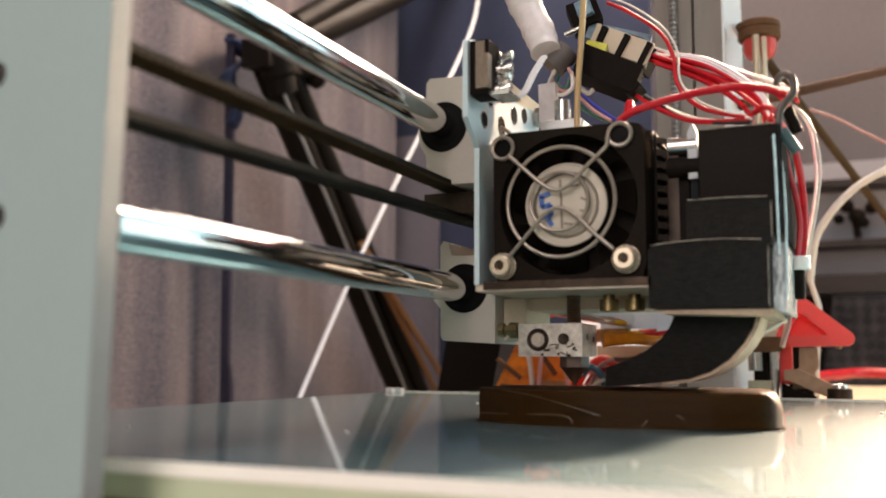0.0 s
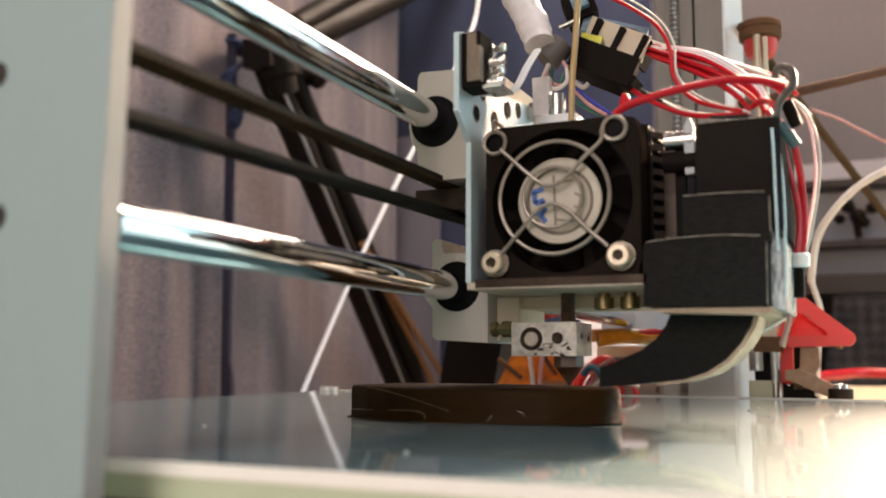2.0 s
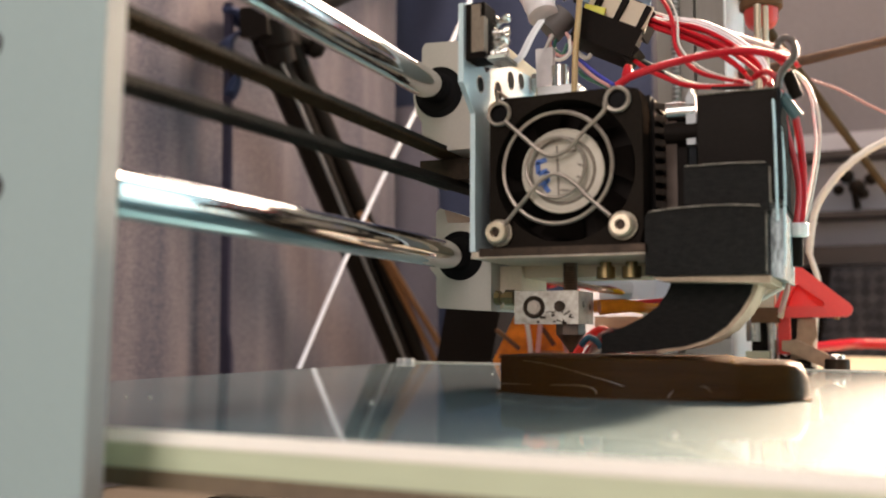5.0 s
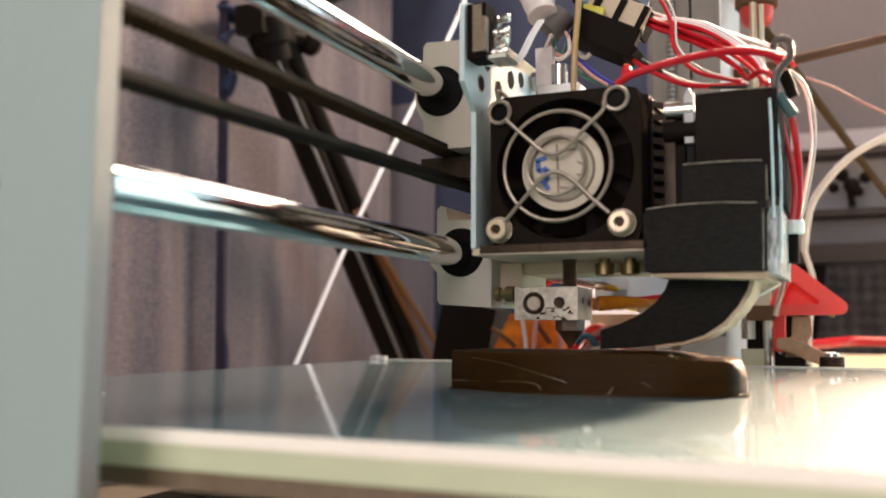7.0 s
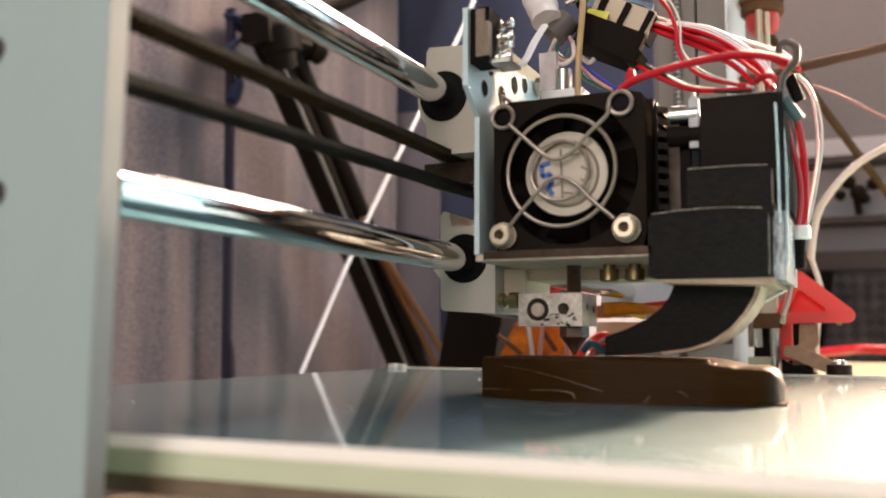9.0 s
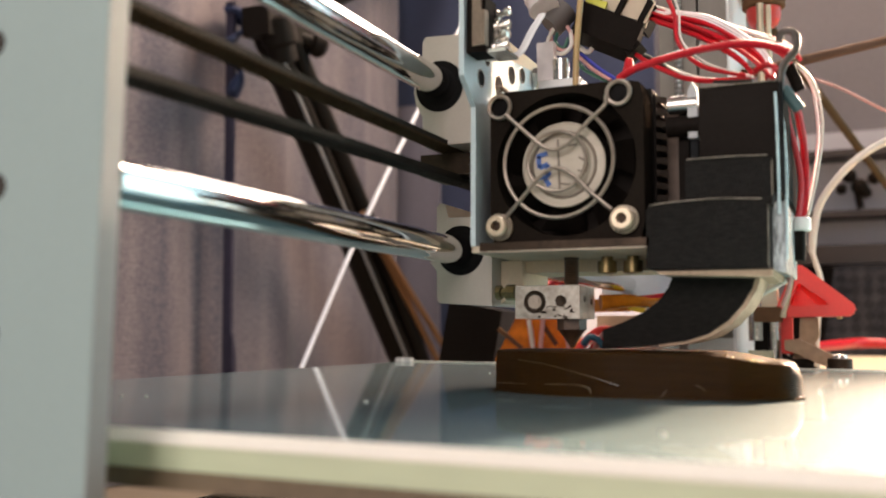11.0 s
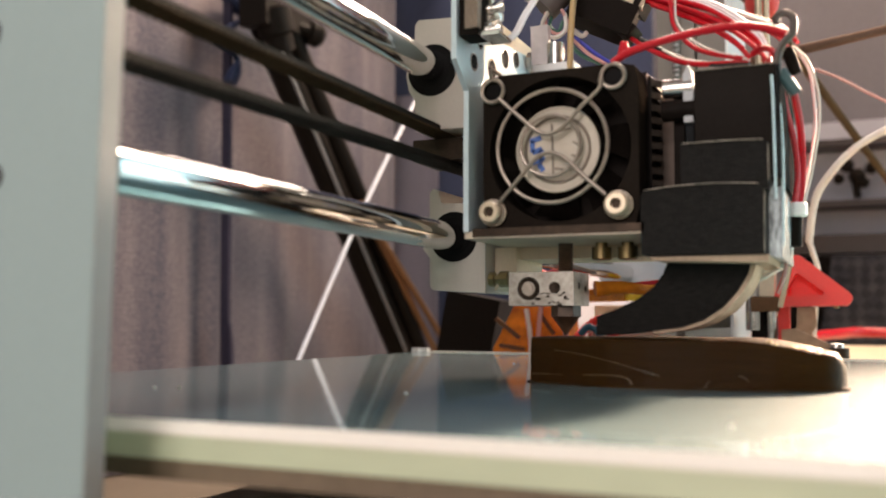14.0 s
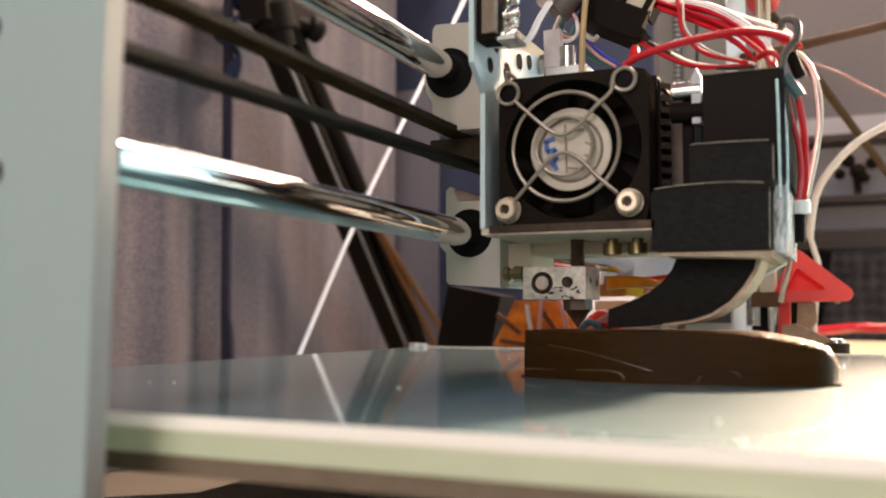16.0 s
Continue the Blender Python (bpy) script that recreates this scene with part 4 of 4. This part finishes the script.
part("arm", tube([(-2.2, 15.0, FZ + 13.6), (-2.2, 9.0, FZ + 8.0), (-2.2, 5.0, FZ + 4.6), (-2.2, 1.6, FZ + 3.4), (-2.2, -2.2, FZ + 5.2), (-2.2, -6.5, FZ + 9.6), (-2.2, -11.0, FZ + 13.6), (-2.0, -11.2, FZ + 16.0)], 0.54, 8), GUARD, guard)
part("arm", tube([(-2.2, 14.8, FZ - 13.0), (-2.2, 9.0, FZ - 6.6), (-2.2, 5.4, FZ - 2.8), (-2.2, 1.8, FZ - 1.2), (-2.2, -2.4, FZ - 3.0), (-2.2, -7.0, FZ - 7.6), (-2.2, -12.4, FZ - 12.4)], 0.54, 8), GUARD, guard)
for k, (u, v) in enumerate(CORNERS):
    part("eyelet", tube([(-1.4, a, b) for a, b in circle(u, FZ + v, 2.9, 28)], 0.54, 8, closed=True), GUARD, guard)
    # Dark disc in place of an open hole.
    part("mount_hole", lathe((-0.15, u, FZ + v), (1, 0, 0), [(0, 2.2), (0.12, 2.2)], 20), RUBBER, fan)
    if v < 0:
        bolt = part("bolt", lathe((-0.6, u, FZ + v), (-1, 0, 0), [(0, 3.5), (0.8, 3.5), (0.9, 2.7), (3.2, 2.8), (3.6, 2.4), (3.6, 1.35), (1.8, 1.3)], 24), SHAFT, head, "steel socket-head bolt")
        part("socket", lathe((-2.5, u, FZ + v), (-1, 0, 0), [(0, 1.32), (0.2, 1.32)], 6), SOOT, bolt)
part("hook", tube([(-0.8, 17.2, FZ + 18.4), (1.0, 18.2, FZ + 22.0), (3.5, 16.6, FZ + 21.0)], 0.54, 8), GUARD, guard)

# heat sink with fins
sink = part("heat_sink", box(10.1, 14, -20, 20, 36, 75.6), FINS, head, "black finned heat sink", bevel=0.3)
for k in range(12):
    z = 37.2 + k * 3.2
    part("fin", prism([(14.0, z), (21.5, z + 0.2), (21.5, z + 1.5), (14.0, z + 1.7)], "y", -21.6, 20), FINS, sink, smooth=False)
part("end_plate", box(12.0, 21.5, -20.6, -20.02, 36.5, 75), FINS, sink)
for k in range(12):
    z = 37.4 + k * 3.2
    part("fin_tip", prism([(12.2, -20.6), (15.2, -22.8), (16.2, -22.4), (13.4, -20.6)], "z", z, z + 1.6), FIN_RIM_LIGHT, sink, smooth=False)
part("drive_block", box(21.6, 33, -20, 20, 36, 74), surface("brown_anodised", (0.16, 0.11, 0.08), 0.5, 0.2, vary=0.3), head, "extruder drive block", bevel=0.6)
part("drive_side", box(23, 32, -28.2, -20.1, 44, 72), surface("brown_drive_arm", (0.13, 0.085, 0.06), 0.5, 0.2, vary=0.4), head, "brown drive arm", bevel=0.6)
part("motor", box(33.1, 68, -21, 21, 34.2, 76), BLACK, head, "black stepper motor", bevel=2)
part("motor_cap", box(21.8, 44, 2, 14, 76.1, 84), ALU, head, "grey cap on the drive block", bevel=0.6)
part("idler_bolt", rod((24, 8, 84), (24, 8, 90), 2.4, 16), STEEL, head)

# hot end
part("throat", lathe((22, 4.9, 25.8), (0, 0, 1), [(0, 2.0)] + [(0.35 * k, 2.05 - 0.22 * (k % 2)) for k in range(1, 23)] + [(8.2, 2.0)], 20), NOZZLE, head, "threaded brass throat")
block = part("heater_block", box(16, 31, 1.0, 19.0, 17.3, 26.2), HEATER, head, "scuffed metal heater block", bevel=0.35)
part("heater_cartridge", lathe((16.05, 13.4, 21.8), (-1, 0, 0), [(0, 2.3), (0.2, 2.3), (0.2, 1.3), (0.5, 1.2), (0.55, 0.001)], 24), GUARD, block, "round cartridge end")
part("cartridge_ring", tube([(15.9, u, v) for u, v in circle(13.4, 21.8, 2.5, 28)], 0.62, 8, closed=True), SOOT, block)
part("grub_screw", lathe((16.05, 6.2, 22.0), (-1, 0, 0), [(0, 1.6), (0.3, 1.5), (0.14, 0.9), (0.1, 0.001)], 18), SOOT, block, "dark grub screw")
for k, (u, v) in enumerate(((21, 22.6), (27.5, 22.0))):
    part("side_hole", lathe((u, 1.2, v), (0, -1, 0), [(0, 0.9), (0.28, 0.9), (0.2, 0.001)], 14), SOOT, block)
random.seed(7)
for k in range(16):
    u, v = random.uniform(1.4, 12.0), random.choice((17.8, 18.2, 18.9, 19.8, 20.6)) + random.uniform(-0.3, 0.3)
    du, dv = random.uniform(0.5, 1.6), random.uniform(-0.4, 0.6)
    part("residue", tube([(15.98, u, v), (15.93, u + du * 0.5, v + dv * 0.3), (15.98, u + du, v + dv)], random.uniform(0.12, 0.34), 6, steps=3), SOOT, block, "charred plastic residue")
part("nozzle", lathe((22, 4.9, 17.4), (0, 0, -1), [(0, 4.0), (3.0, 4.0), (3.2, 3.6), (7.2, 0.7), (7.9, 0.5)], 6), NOZZLE, head, "charred brass nozzle")
part("lead_nut", lathe((18, 19.2, 24.5), (0, 1, 0), [(0, 1.4), (0.4, 2.2), (3, 2.2), (3.2, 1.3), (4.4, 1.3), (4.5, 2.0), (6.0, 2.0)], 8), BRASS, head, "brass fitting")
for yy in (-5.0, -12.0):
    part("flange_bolt", lathe((22, yy, 33.95), (0, 0, -1), [(0, 1.6), (1.2, 1.6), (1.25, 2.6), (4.3, 2.6), (4.6, 2.1)], 18), BRASS, head, "brass-coloured bolt head")
part("under_plate", box(30, 52, -20, 22, 30.6, 33.95), CREAM, head, "cream plate under the motor", bevel=0.5)
part("under_block", prism([(27.3, 21.6), (27.3, 33.9), (20.8, 33.9), (20.8, 27.0)], "x", 27, 50), CREAM, head, "pale block under the plate", bevel=0.6)
part("taped_lead", tube([(30, -1, 22), (34, -8, 22.5), (40, -14, 22), (52, -22, 24)], lambda u: 2.2 - 1.2 * u, 10), KAPTON, head, "amber-taped heater lead")
part("heater_lead", tube([(38, -10, 23), (48, -22, 25), (54, -34, 28)], 1.0, 8), RED, head)
part("filament", tube([(22, 3.4, 78), (22, 3.0, 92), (22, 1.6, 108), (22, 0.2, 130), (23, -1, 160)], 0.88, 10), FILAMENT, head, "tan plastic filament")

# part cooler: blower, adapter and duct
part("blower", box(1, 50, -51.2, -33, 46, 72.2), BLACK, head, "black radial blower", bevel=0.8)
part("blower_rim", prism([(2, 46), (50, 46), (50, 72), (2, 72)], "y", -51.9, -51.25), SCRATCHED, head, "blower side cover", bevel=0.4)
# Pale cyan lines paint the cool rim light on the blower's edges.
part("cyan_rim", tube([(0, -50.4, 69.1), (0, -50.6, 60.7), (0, -50.7, 40.8)], 0.3, 8), CYAN_RIM_LIGHT, head, "pale line for the cyan light on the edge")
part("cyan_rim", tube([(4, -51.4, 66.6), (4, -52, 57.3), (4, -52.1, 47.9), (4, -51.7, 30.6)], 0.32, 8), CYAN_RIM_LIGHT, head, "pale line for the cyan light on the edge")
part("adapter_neck", prism([(-49.4, 43), (-49.4, 53.6), (-48.0, 54.6), (-30, 54.6), (-30, 43)], "x", -1.5, 40), PRINTED, head, "black printed neck", bevel=0.35)
part("adapter_box", prism([(-48.4, 28.4), (-48.6, 42.4), (-47.0, 44.2), (-38, 44.8), (-22, 44.2), (-20.8, 42.8), (-20.8, 28.8)], "x", -2.5, 42), PRINTED, head, "black printed adapter box", bevel=0.4)
part("adapter_side", prism([(-51.6, 27.6), (-51.8, 44), (-48.9, 44), (-48.7, 28.2)], "x", 3, 40), SHEEN_SIDE, head, "scuffed adapter side with a cyan sheen in its colour", bevel=0.4)
part("adapter_foot", prism([(-49, 26.6), (-49, 28.3), (-22, 28.3), (-24, 27.4)], "x", -1, 40), LIT_RIM, head, "pale lower rim", bevel=0.3)
duct_line = [(-44.5, 28.2), (-43.4, 24.5), (-41, 20.5), (-37.5, 16.6), (-33, 13.6), (-28, 11.9), (-21, 10.9), (-13, 10.0), (-6.8, 9.6), (-7.0, 14.4), (-12.5, 16.4), (-17.5, 18.8), (-21.2, 21.6), (-23.6, 24.8), (-25.0, 28.2)]
part("duct", prism(duct_line, "x", 9, 30), PRINTED, head, "curved black printed duct", bevel=0.3)
rim_line = [(-45.7, 28.2), (-44.5, 24.2), (-42, 20.0), (-38.3, 15.9), (-33.5, 12.8), (-28.2, 11.1), (-21, 10.1), (-20.8, 10.8), (-28, 11.8), (-33, 13.5), (-37.5, 16.5), (-41, 20.4), (-43.4, 24.4), (-44.4, 28.2)]
part("duct_rim", prism(rim_line, "x", 9.6, 30), LIT_RIM, head, "duct underside, its light put into a pale colour", bevel=0.15)
part("mount_plate", prism([(-31.2, 62), (-29.0, 62), (-28.9, 74), (-30.2, 76.5), (-31.4, 73)], "x", 10, 30), surface("dull_mount_plate", (0.52, 0.54, 0.55), 0.5, vary=0.2, spec=0.1), head, "pale mounting plate", bevel=0.4)
part("mount_leg", prism([(-31.0, 44), (-29.2, 44), (-29.2, 61.9), (-31.0, 61.9)], "x", 12, 30), SCRATCHED, head, "dark leg of the mounting plate", bevel=0.3)
part("mount_bolt", rod((12, -24, 71), (12, -31, 71), 2.4, 16), STEEL, head, "steel mounting bolt")
part("mount_nut", lathe((12, -23.6, 65.5), (0, -1, 0), [(0, 2.8), (8, 2.8), (8.4, 2.2)], 10), BLACK, head, "black spacer")
part("spacer", box(14, 22, -28.4, -25.8, 46, 70), BLACK, head, "dark spacer strip", bevel=0.4)

# Thin pale strips paint the rim light along the black edges.
for name, line in (
    ("scuffed_edge", [(-2.6, -47.2, 44.2), (-2.6, -38, 44.75), (-2.6, -28, 44.5), (-2.6, -21.6, 43.9)]),
    ("scuffed_edge", [(-1.6, -48.4, 54.3), (-1.6, -40, 54.6), (-1.6, -30.4, 54.5)]),
    ("scuffed_edge", [(0.9, -50.8, 72.1), (0.9, -42, 72.2), (0.9, -33.4, 72.1)]),
    ("scuffed_edge", [(-2.5, -48.5, 42.8), (-2.5, -48.4, 36), (-2.5, -48.3, 28.8)]),
    ("scuffed_edge", [(-1.5, -49.4, 53), (-1.5, -49.4, 45)]),
):
    part(name, tube(line, 0.14, 6), EDGE_LIGHT, head, "pale strip for the rim light on the edge")

# terminal block on the bracket
term = part("terminal_block", box(-9.5, -2.0, 17.6, 22.8, 84.5, 99), BLACK, head, "black terminal block", bevel=0.5)
part("contact", box(-10.2, -8, 18.6, 21.0, 86, 98.5), CONTACT, term, "brown contact strip", bevel=0.4)
part("contact", box(-10.6, -8, 17.4, 18.4, 86, 95), CONTACT, term, bevel=0.2)
for k, (zz, r) in enumerate(((86.6, 1.9), (89.6, 2.1), (92.4, 1.7), (95.6, 1.5))):
    part("screw", lathe((-4.5 + 0.6 * k, 17.5, zz), (0.1 * (-1) ** k, -1, 0.15), [(0, r), (1.1, r), (1.3, r * 0.55), (3.0, r * 0.55), (3.1, r * 0.8), (4.2, r * 0.75), (4.4, 0.4)], 14), STEEL, term, "bright terminal screw")
part("tab", box(-8.5, 0.5, 12.5, 17.6, 84.3, 85.2), STEEL, term, "bright terminal tab", bevel=0.2)
part("zip_band", tube([(4, 22.4, 86.9), (4, 17.1, 86.3), (5, 13.4, 87.7), (10, 11.9, 94.7), (16, 11, 100.9)], 1.3, 8, flat=0.5), WHITE_POST, head, "clear plastic band")
part("nut", lathe((44, 22.8, 91.5), (0, -1, 0), [(0, 3.0), (2.4, 3.0), (2.6, 2.4), (4.5, 1.6)], 6), STEEL, head, "steel nut")

# wiring loom
part("loom_sleeve", tube([(30, 25.6, 136), (30, 23.3, 128.4), (30, 20.2, 120.8), (28, 16.1, 112.5), (26, 13.6, 106)], lambda u: 5.5 + 0.16 * math.sin(u * 47) + 0.2 * math.sin(u * 19) - 1.1 * u, 20), CLEAR_W, head, "milky spiral cable sleeve")
part("sleeve_collar", tube([(30, 13.3, 102.3), (32, 8.7, 107.5)], 4.0, 16), surface("grey_collar", (0.12, 0.105, 0.10), 0.5), head, "grey rubber collar")
part("connector_body", bar((34, 5.8, 103.9), (38, -10.4, 96.2), 13, 8.5), BLACK, head, "black cable connector", bevel=0.7)
part("connector_latch", bar((36, -7.5, 93.3), (36, -11.2, 96.5), 8, 5), BLACK, head, bevel=0.5)
part("connector_shell", bar((40, 3, 112.4), (44, -13, 105.2), 12, 7), BEIGE, head, "beige connector shell", bevel=0.5)
for a, b in (((39.5, 0.1, 110.8), (39.5, -1.4, 110.1)), ((41, -6, 108), (41, -7.3, 107.3)), ((43, -12.1, 105.3), (43, -13.4, 104.6))):
    part("shell_band", bar(a, b, 12.8, 7.8), BLACK, head, bevel=0.2)
part("connector_top", bar((44, 5.8, 116.6), (48, -12.3, 111.1), 6, 5), BLUE_TERM, head, "pale blue connector face", bevel=0.4)
part("connector_cap", bar((42, 10.6, 119.9), (44, 2.2, 122.9), 9, 8), BLACK, head, "dark connector cap", bevel=0.8)
part("cap_face", bar((38, 7.3, 121.3), (38, 3, 122.7), 3, 5), BLUE_TERM, head, "pale blue connector window", bevel=0.4)
part("cap_pin", rod((38, 11.3, 114.7), (38, 5.9, 116.4), 0.9, 10), STEEL, head, "bright connector pin")
part("yellow_tag", bar((32, 3.3, 107.8), (33, -2.5, 106), 2, 4.2), YELLOW, head, "yellow tape tag", bevel=0.4)
part("clip_band", bar((44, -7.2, 110.9), (44, -11.4, 108.9), 10, 4), BLACK, head, bevel=0.3)

WIRES = [
    ("power_cable", RED, 1.0, [(8, -11.9, 78.2), (8, -16.4, 80.6), (8, -27.3, 82.9), (6, -40, 83.4), (5, -48, 82), (5, -53.4, 79.7)]),
    ("power_cable", RED, 0.9, [(10, -13.4, 80), (10, -14.4, 83.7), (10, -14.9, 81.2)]),
    ("red_lead", RED, 0.62, [(40, -1.5, 123.6), (38, -7.9, 119.3), (34, -17.7, 110.4), (30, -22.2, 101.8), (26, -24.2, 91.5), (22, -30.7, 83.4), (16, -42.7, 77.9)]),
    ("white_lead", WHITE_W, 0.3, [(39, -2.6, 124.7), (37, -9.8, 120), (33, -19, 111.1), (29, -23.7, 102.2), (25, -25.3, 91.7), (21, -32.3, 83.6), (15, -44.2, 77.2)]),
    ("red_lead", RED, 0.62, [(42, -12.6, 106.9), (38, -22.3, 101.4), (32, -34, 93.6), (24, -43.4, 84.1), (18, -48, 77.6)]),
    ("red_lead", RED, 0.62, [(42, -13.1, 105.1), (38, -23.8, 98.6), (32, -35.4, 90.2), (26, -41.5, 83.3)]),
    ("red_lead", RED, 0.62, [(44, -13.1, 108.3), (40, -25.2, 102.3), (34, -38.3, 94.5), (28, -49.1, 86.8), (24, -53.1, 80.7)]),
    ("white_lead", WHITE_W, 0.5, [(46, -11, 111), (42, -21.7, 105.1), (36, -36.6, 97.4), (30, -46, 91.3), (26, -53.2, 86.2)]),
    ("white_lead", CLEAR_W, 0.7, [(48, -12.3, 110.7), (44, -23, 104.5), (38, -36.3, 96), (32, -45, 90.7)]),
    ("red_lead", RED, 0.6, [(45, -13.2, 107.2), (40, -26.7, 99.5), (33, -39.7, 90.3), (26, -45.3, 81.9)]),
    ("red_lead", RED, 0.6, [(46, -12, 109.4), (42, -27.3, 103.3), (36, -40.3, 95.9), (30, -50.9, 89.1), (26, -54.7, 83.3)]),
    ("red_lead", RED, 0.6, [(41, -15.3, 103.3), (36, -28.8, 95.1), (30, -38.5, 86.8), (24, -43.3, 80.3)]),
    ("clear_lead", CLEAR_W, 0.5, [(43, -13.3, 107.6), (38, -28.6, 100), (32, -41.4, 91.4), (27, -48.9, 87.3)]),
    ("red_lead", RED, 0.7, [(36, -9.5, 93.5), (32, -16.7, 87.5), (26, -28.5, 80.8), (20, -43.7, 78.2)]),
    ("white_lead", WHITE_W, 0.4, [(30, -20.3, 86.6), (27, -26.9, 82.3), (22, -37.8, 78.7)]),
    ("black_lead", BLACK_W, 0.6, [(34, -13.2, 91.7), (30, -23.3, 84.7), (24, -33.2, 79.6), (20, -43.7, 77.6)]),
    ("red_lead", RED, 0.8, [(18, -44.6, 79.4), (16, -47.2, 80.1), (14, -50, 77.8), (20, -51, 71.8), (26, -51.5, 66.8), (30, -53, 59.5), (32, -53.7, 51.5), (32, -52.8, 43.2)]),
    ("red_lead", RED, 0.95, [(24, -52.6, 74.8), (28, -53.8, 69.1), (32, -54.6, 62), (34, -54.7, 51.7), (34, -53.6, 43.1)]),
    ("white_lead", WHITE_W, 0.4, [(22, -53.9, 81.2), (26, -57, 78.3), (30, -59, 71.5), (32, -59, 63.2), (34, -56.9, 51.6), (34, -54.8, 43.3)]),
    ("white_lead", CLEAR_W, 0.4, [(24, -54.2, 81.3), (28, -57.1, 76.8), (31, -58.1, 69), (33, -57.9, 61.9), (35, -56, 51.8), (35, -54.1, 43.5)]),
    ("purple_lead", BLUE_W, 0.5, [(30, 4, 93), (28, -1.5, 87.8), (26, -6.8, 83.5)]),
    ("pink_lead", PINK_W, 0.5, [(30, 4.7, 92.4), (28, -0.2, 87.3), (26, -5.5, 83.3)]),
    ("green_lead", GREEN_W, 0.6, [(34, 7.2, 93.1), (32, 2.9, 88.3), (28, -4.7, 83.5)]),
    ("white_loop", WHITE_W, 0.6, [(30, 11.6, 102.1), (28, 13.3, 96.6), (27, 9.6, 92.8), (27, 6.1, 94.5), (29, 6.7, 99.8)]),
    ("pink_loop", PINK_W, 0.5, [(30, 12.8, 101.4), (29, 12.2, 96.8), (28, 8.5, 94), (28, 5.4, 95.7), (29, 7.7, 101.3)]),
    ("green_loop", GREEN_W, 0.5, [(31, 11, 101), (30, 11.5, 97.3), (29, 8.8, 95), (29, 7.4, 97.9)]),
    ("white_lead", WHITE_W, 0.7, [(34, 6.8, 97.5), (33, 3.1, 94.2), (33, 1.4, 95.2)]),
]
random.seed(5)
for k in range(9):
    a, b = random.uniform(-1.5, 1.5), random.uniform(-2.2, 2.2)
    WIRES.append(("red_lead" if k % 3 else "clear_lead", RED if k % 3 else CLEAR_W, random.uniform(0.45, 0.7), [
        (45, -12.8, 107 + 0.4 * b), (41, -21 + a, 103.2 + b), (36, -31 + a, 98 + 1.3 * b), (31, -40 + a, 91 + b), (27, -46 + 0.6 * a, 84.5 + 0.6 * b), (24, -47.5 + 0.4 * a, 78.5)]))
for name, mat, r, pts in WIRES:
    part(name, tube(pts, r, 8), mat, head)
part("clear_post", bar((26, 12.7, 85), (26, 13, 96), 3.0, 5.0), CLEAR_W, head, "milky plastic post", bevel=0.4)
part("hook_ring", tube([(4, -51.3, 82.1), (4, -51.8, 84), (4, -53.6, 84.4), (4, -55.1, 82.8), (4, -54.9, 79.6), (4, -53.4, 78), (4, -51.7, 75.2), (4, -51.3, 70.4)], 1.0, 10, flat=0.8), RING, head, "dark wire hook")
part("ferrule", rod((10, -52.9, 77.9), (12, -55.1, 71.8), 1.5, 12), BLACK, head, "black heat-shrink ferrule")
part("ferrule", rod((6, -51.7, 71.5), (8, -55.2, 66.3), 1.4, 12), surface("teal_shrink", (0.05, 0.10, 0.11), 0.4), head, "dark teal ferrule")
part("wire_tie", lathe((33, -53.4, 40), (0, 0, 1), [(0, 2.0), (0.4, 2.4), (3.2, 2.4), (3.6, 2.0)], 14), WHITE_POST, head, "white wire tie")
part("heat_shrink", rod((34, -52.3, 40.1), (34, -52.1, 32.4), 2.1, 16), BLACK, head, "black heat-shrink sleeve")
part("fan_lead", tube([(36, -51.6, 33.3), (34, -49.7, 28), (30, -46.4, 25.2), (28, -43.1, 23.4)], 0.6, 8), WHITE_W, head)
part("tie_tail", tube([(30, -50.8, 30.7), (30, -49.9, 24.9), (30, -48.2, 20.3)], 0.5, 8), PINK_W, head)


def motions():
    walk(bed, [(t, pose(50 * MM, (y - 40) * MM, -20 * MM)) for t, y in BED_ROWS])
    walk(printed, [(t, pose(20 * MM, (y - 11) * MM, 0)) for t, y in BED_ROWS])
    walk(top_layers, [(t, pose(0, 0, z * MM)) for t, x, z in HEAD_ROWS])
    walk(gantry, [(t, pose(0, 37 * MM, (20 + z) * MM)) for t, x, z in HEAD_ROWS])
    walk(head, [(t, pose((10 + x) * MM, 0, (30 + z) * MM)) for t, x, z in HEAD_ROWS])


motions()
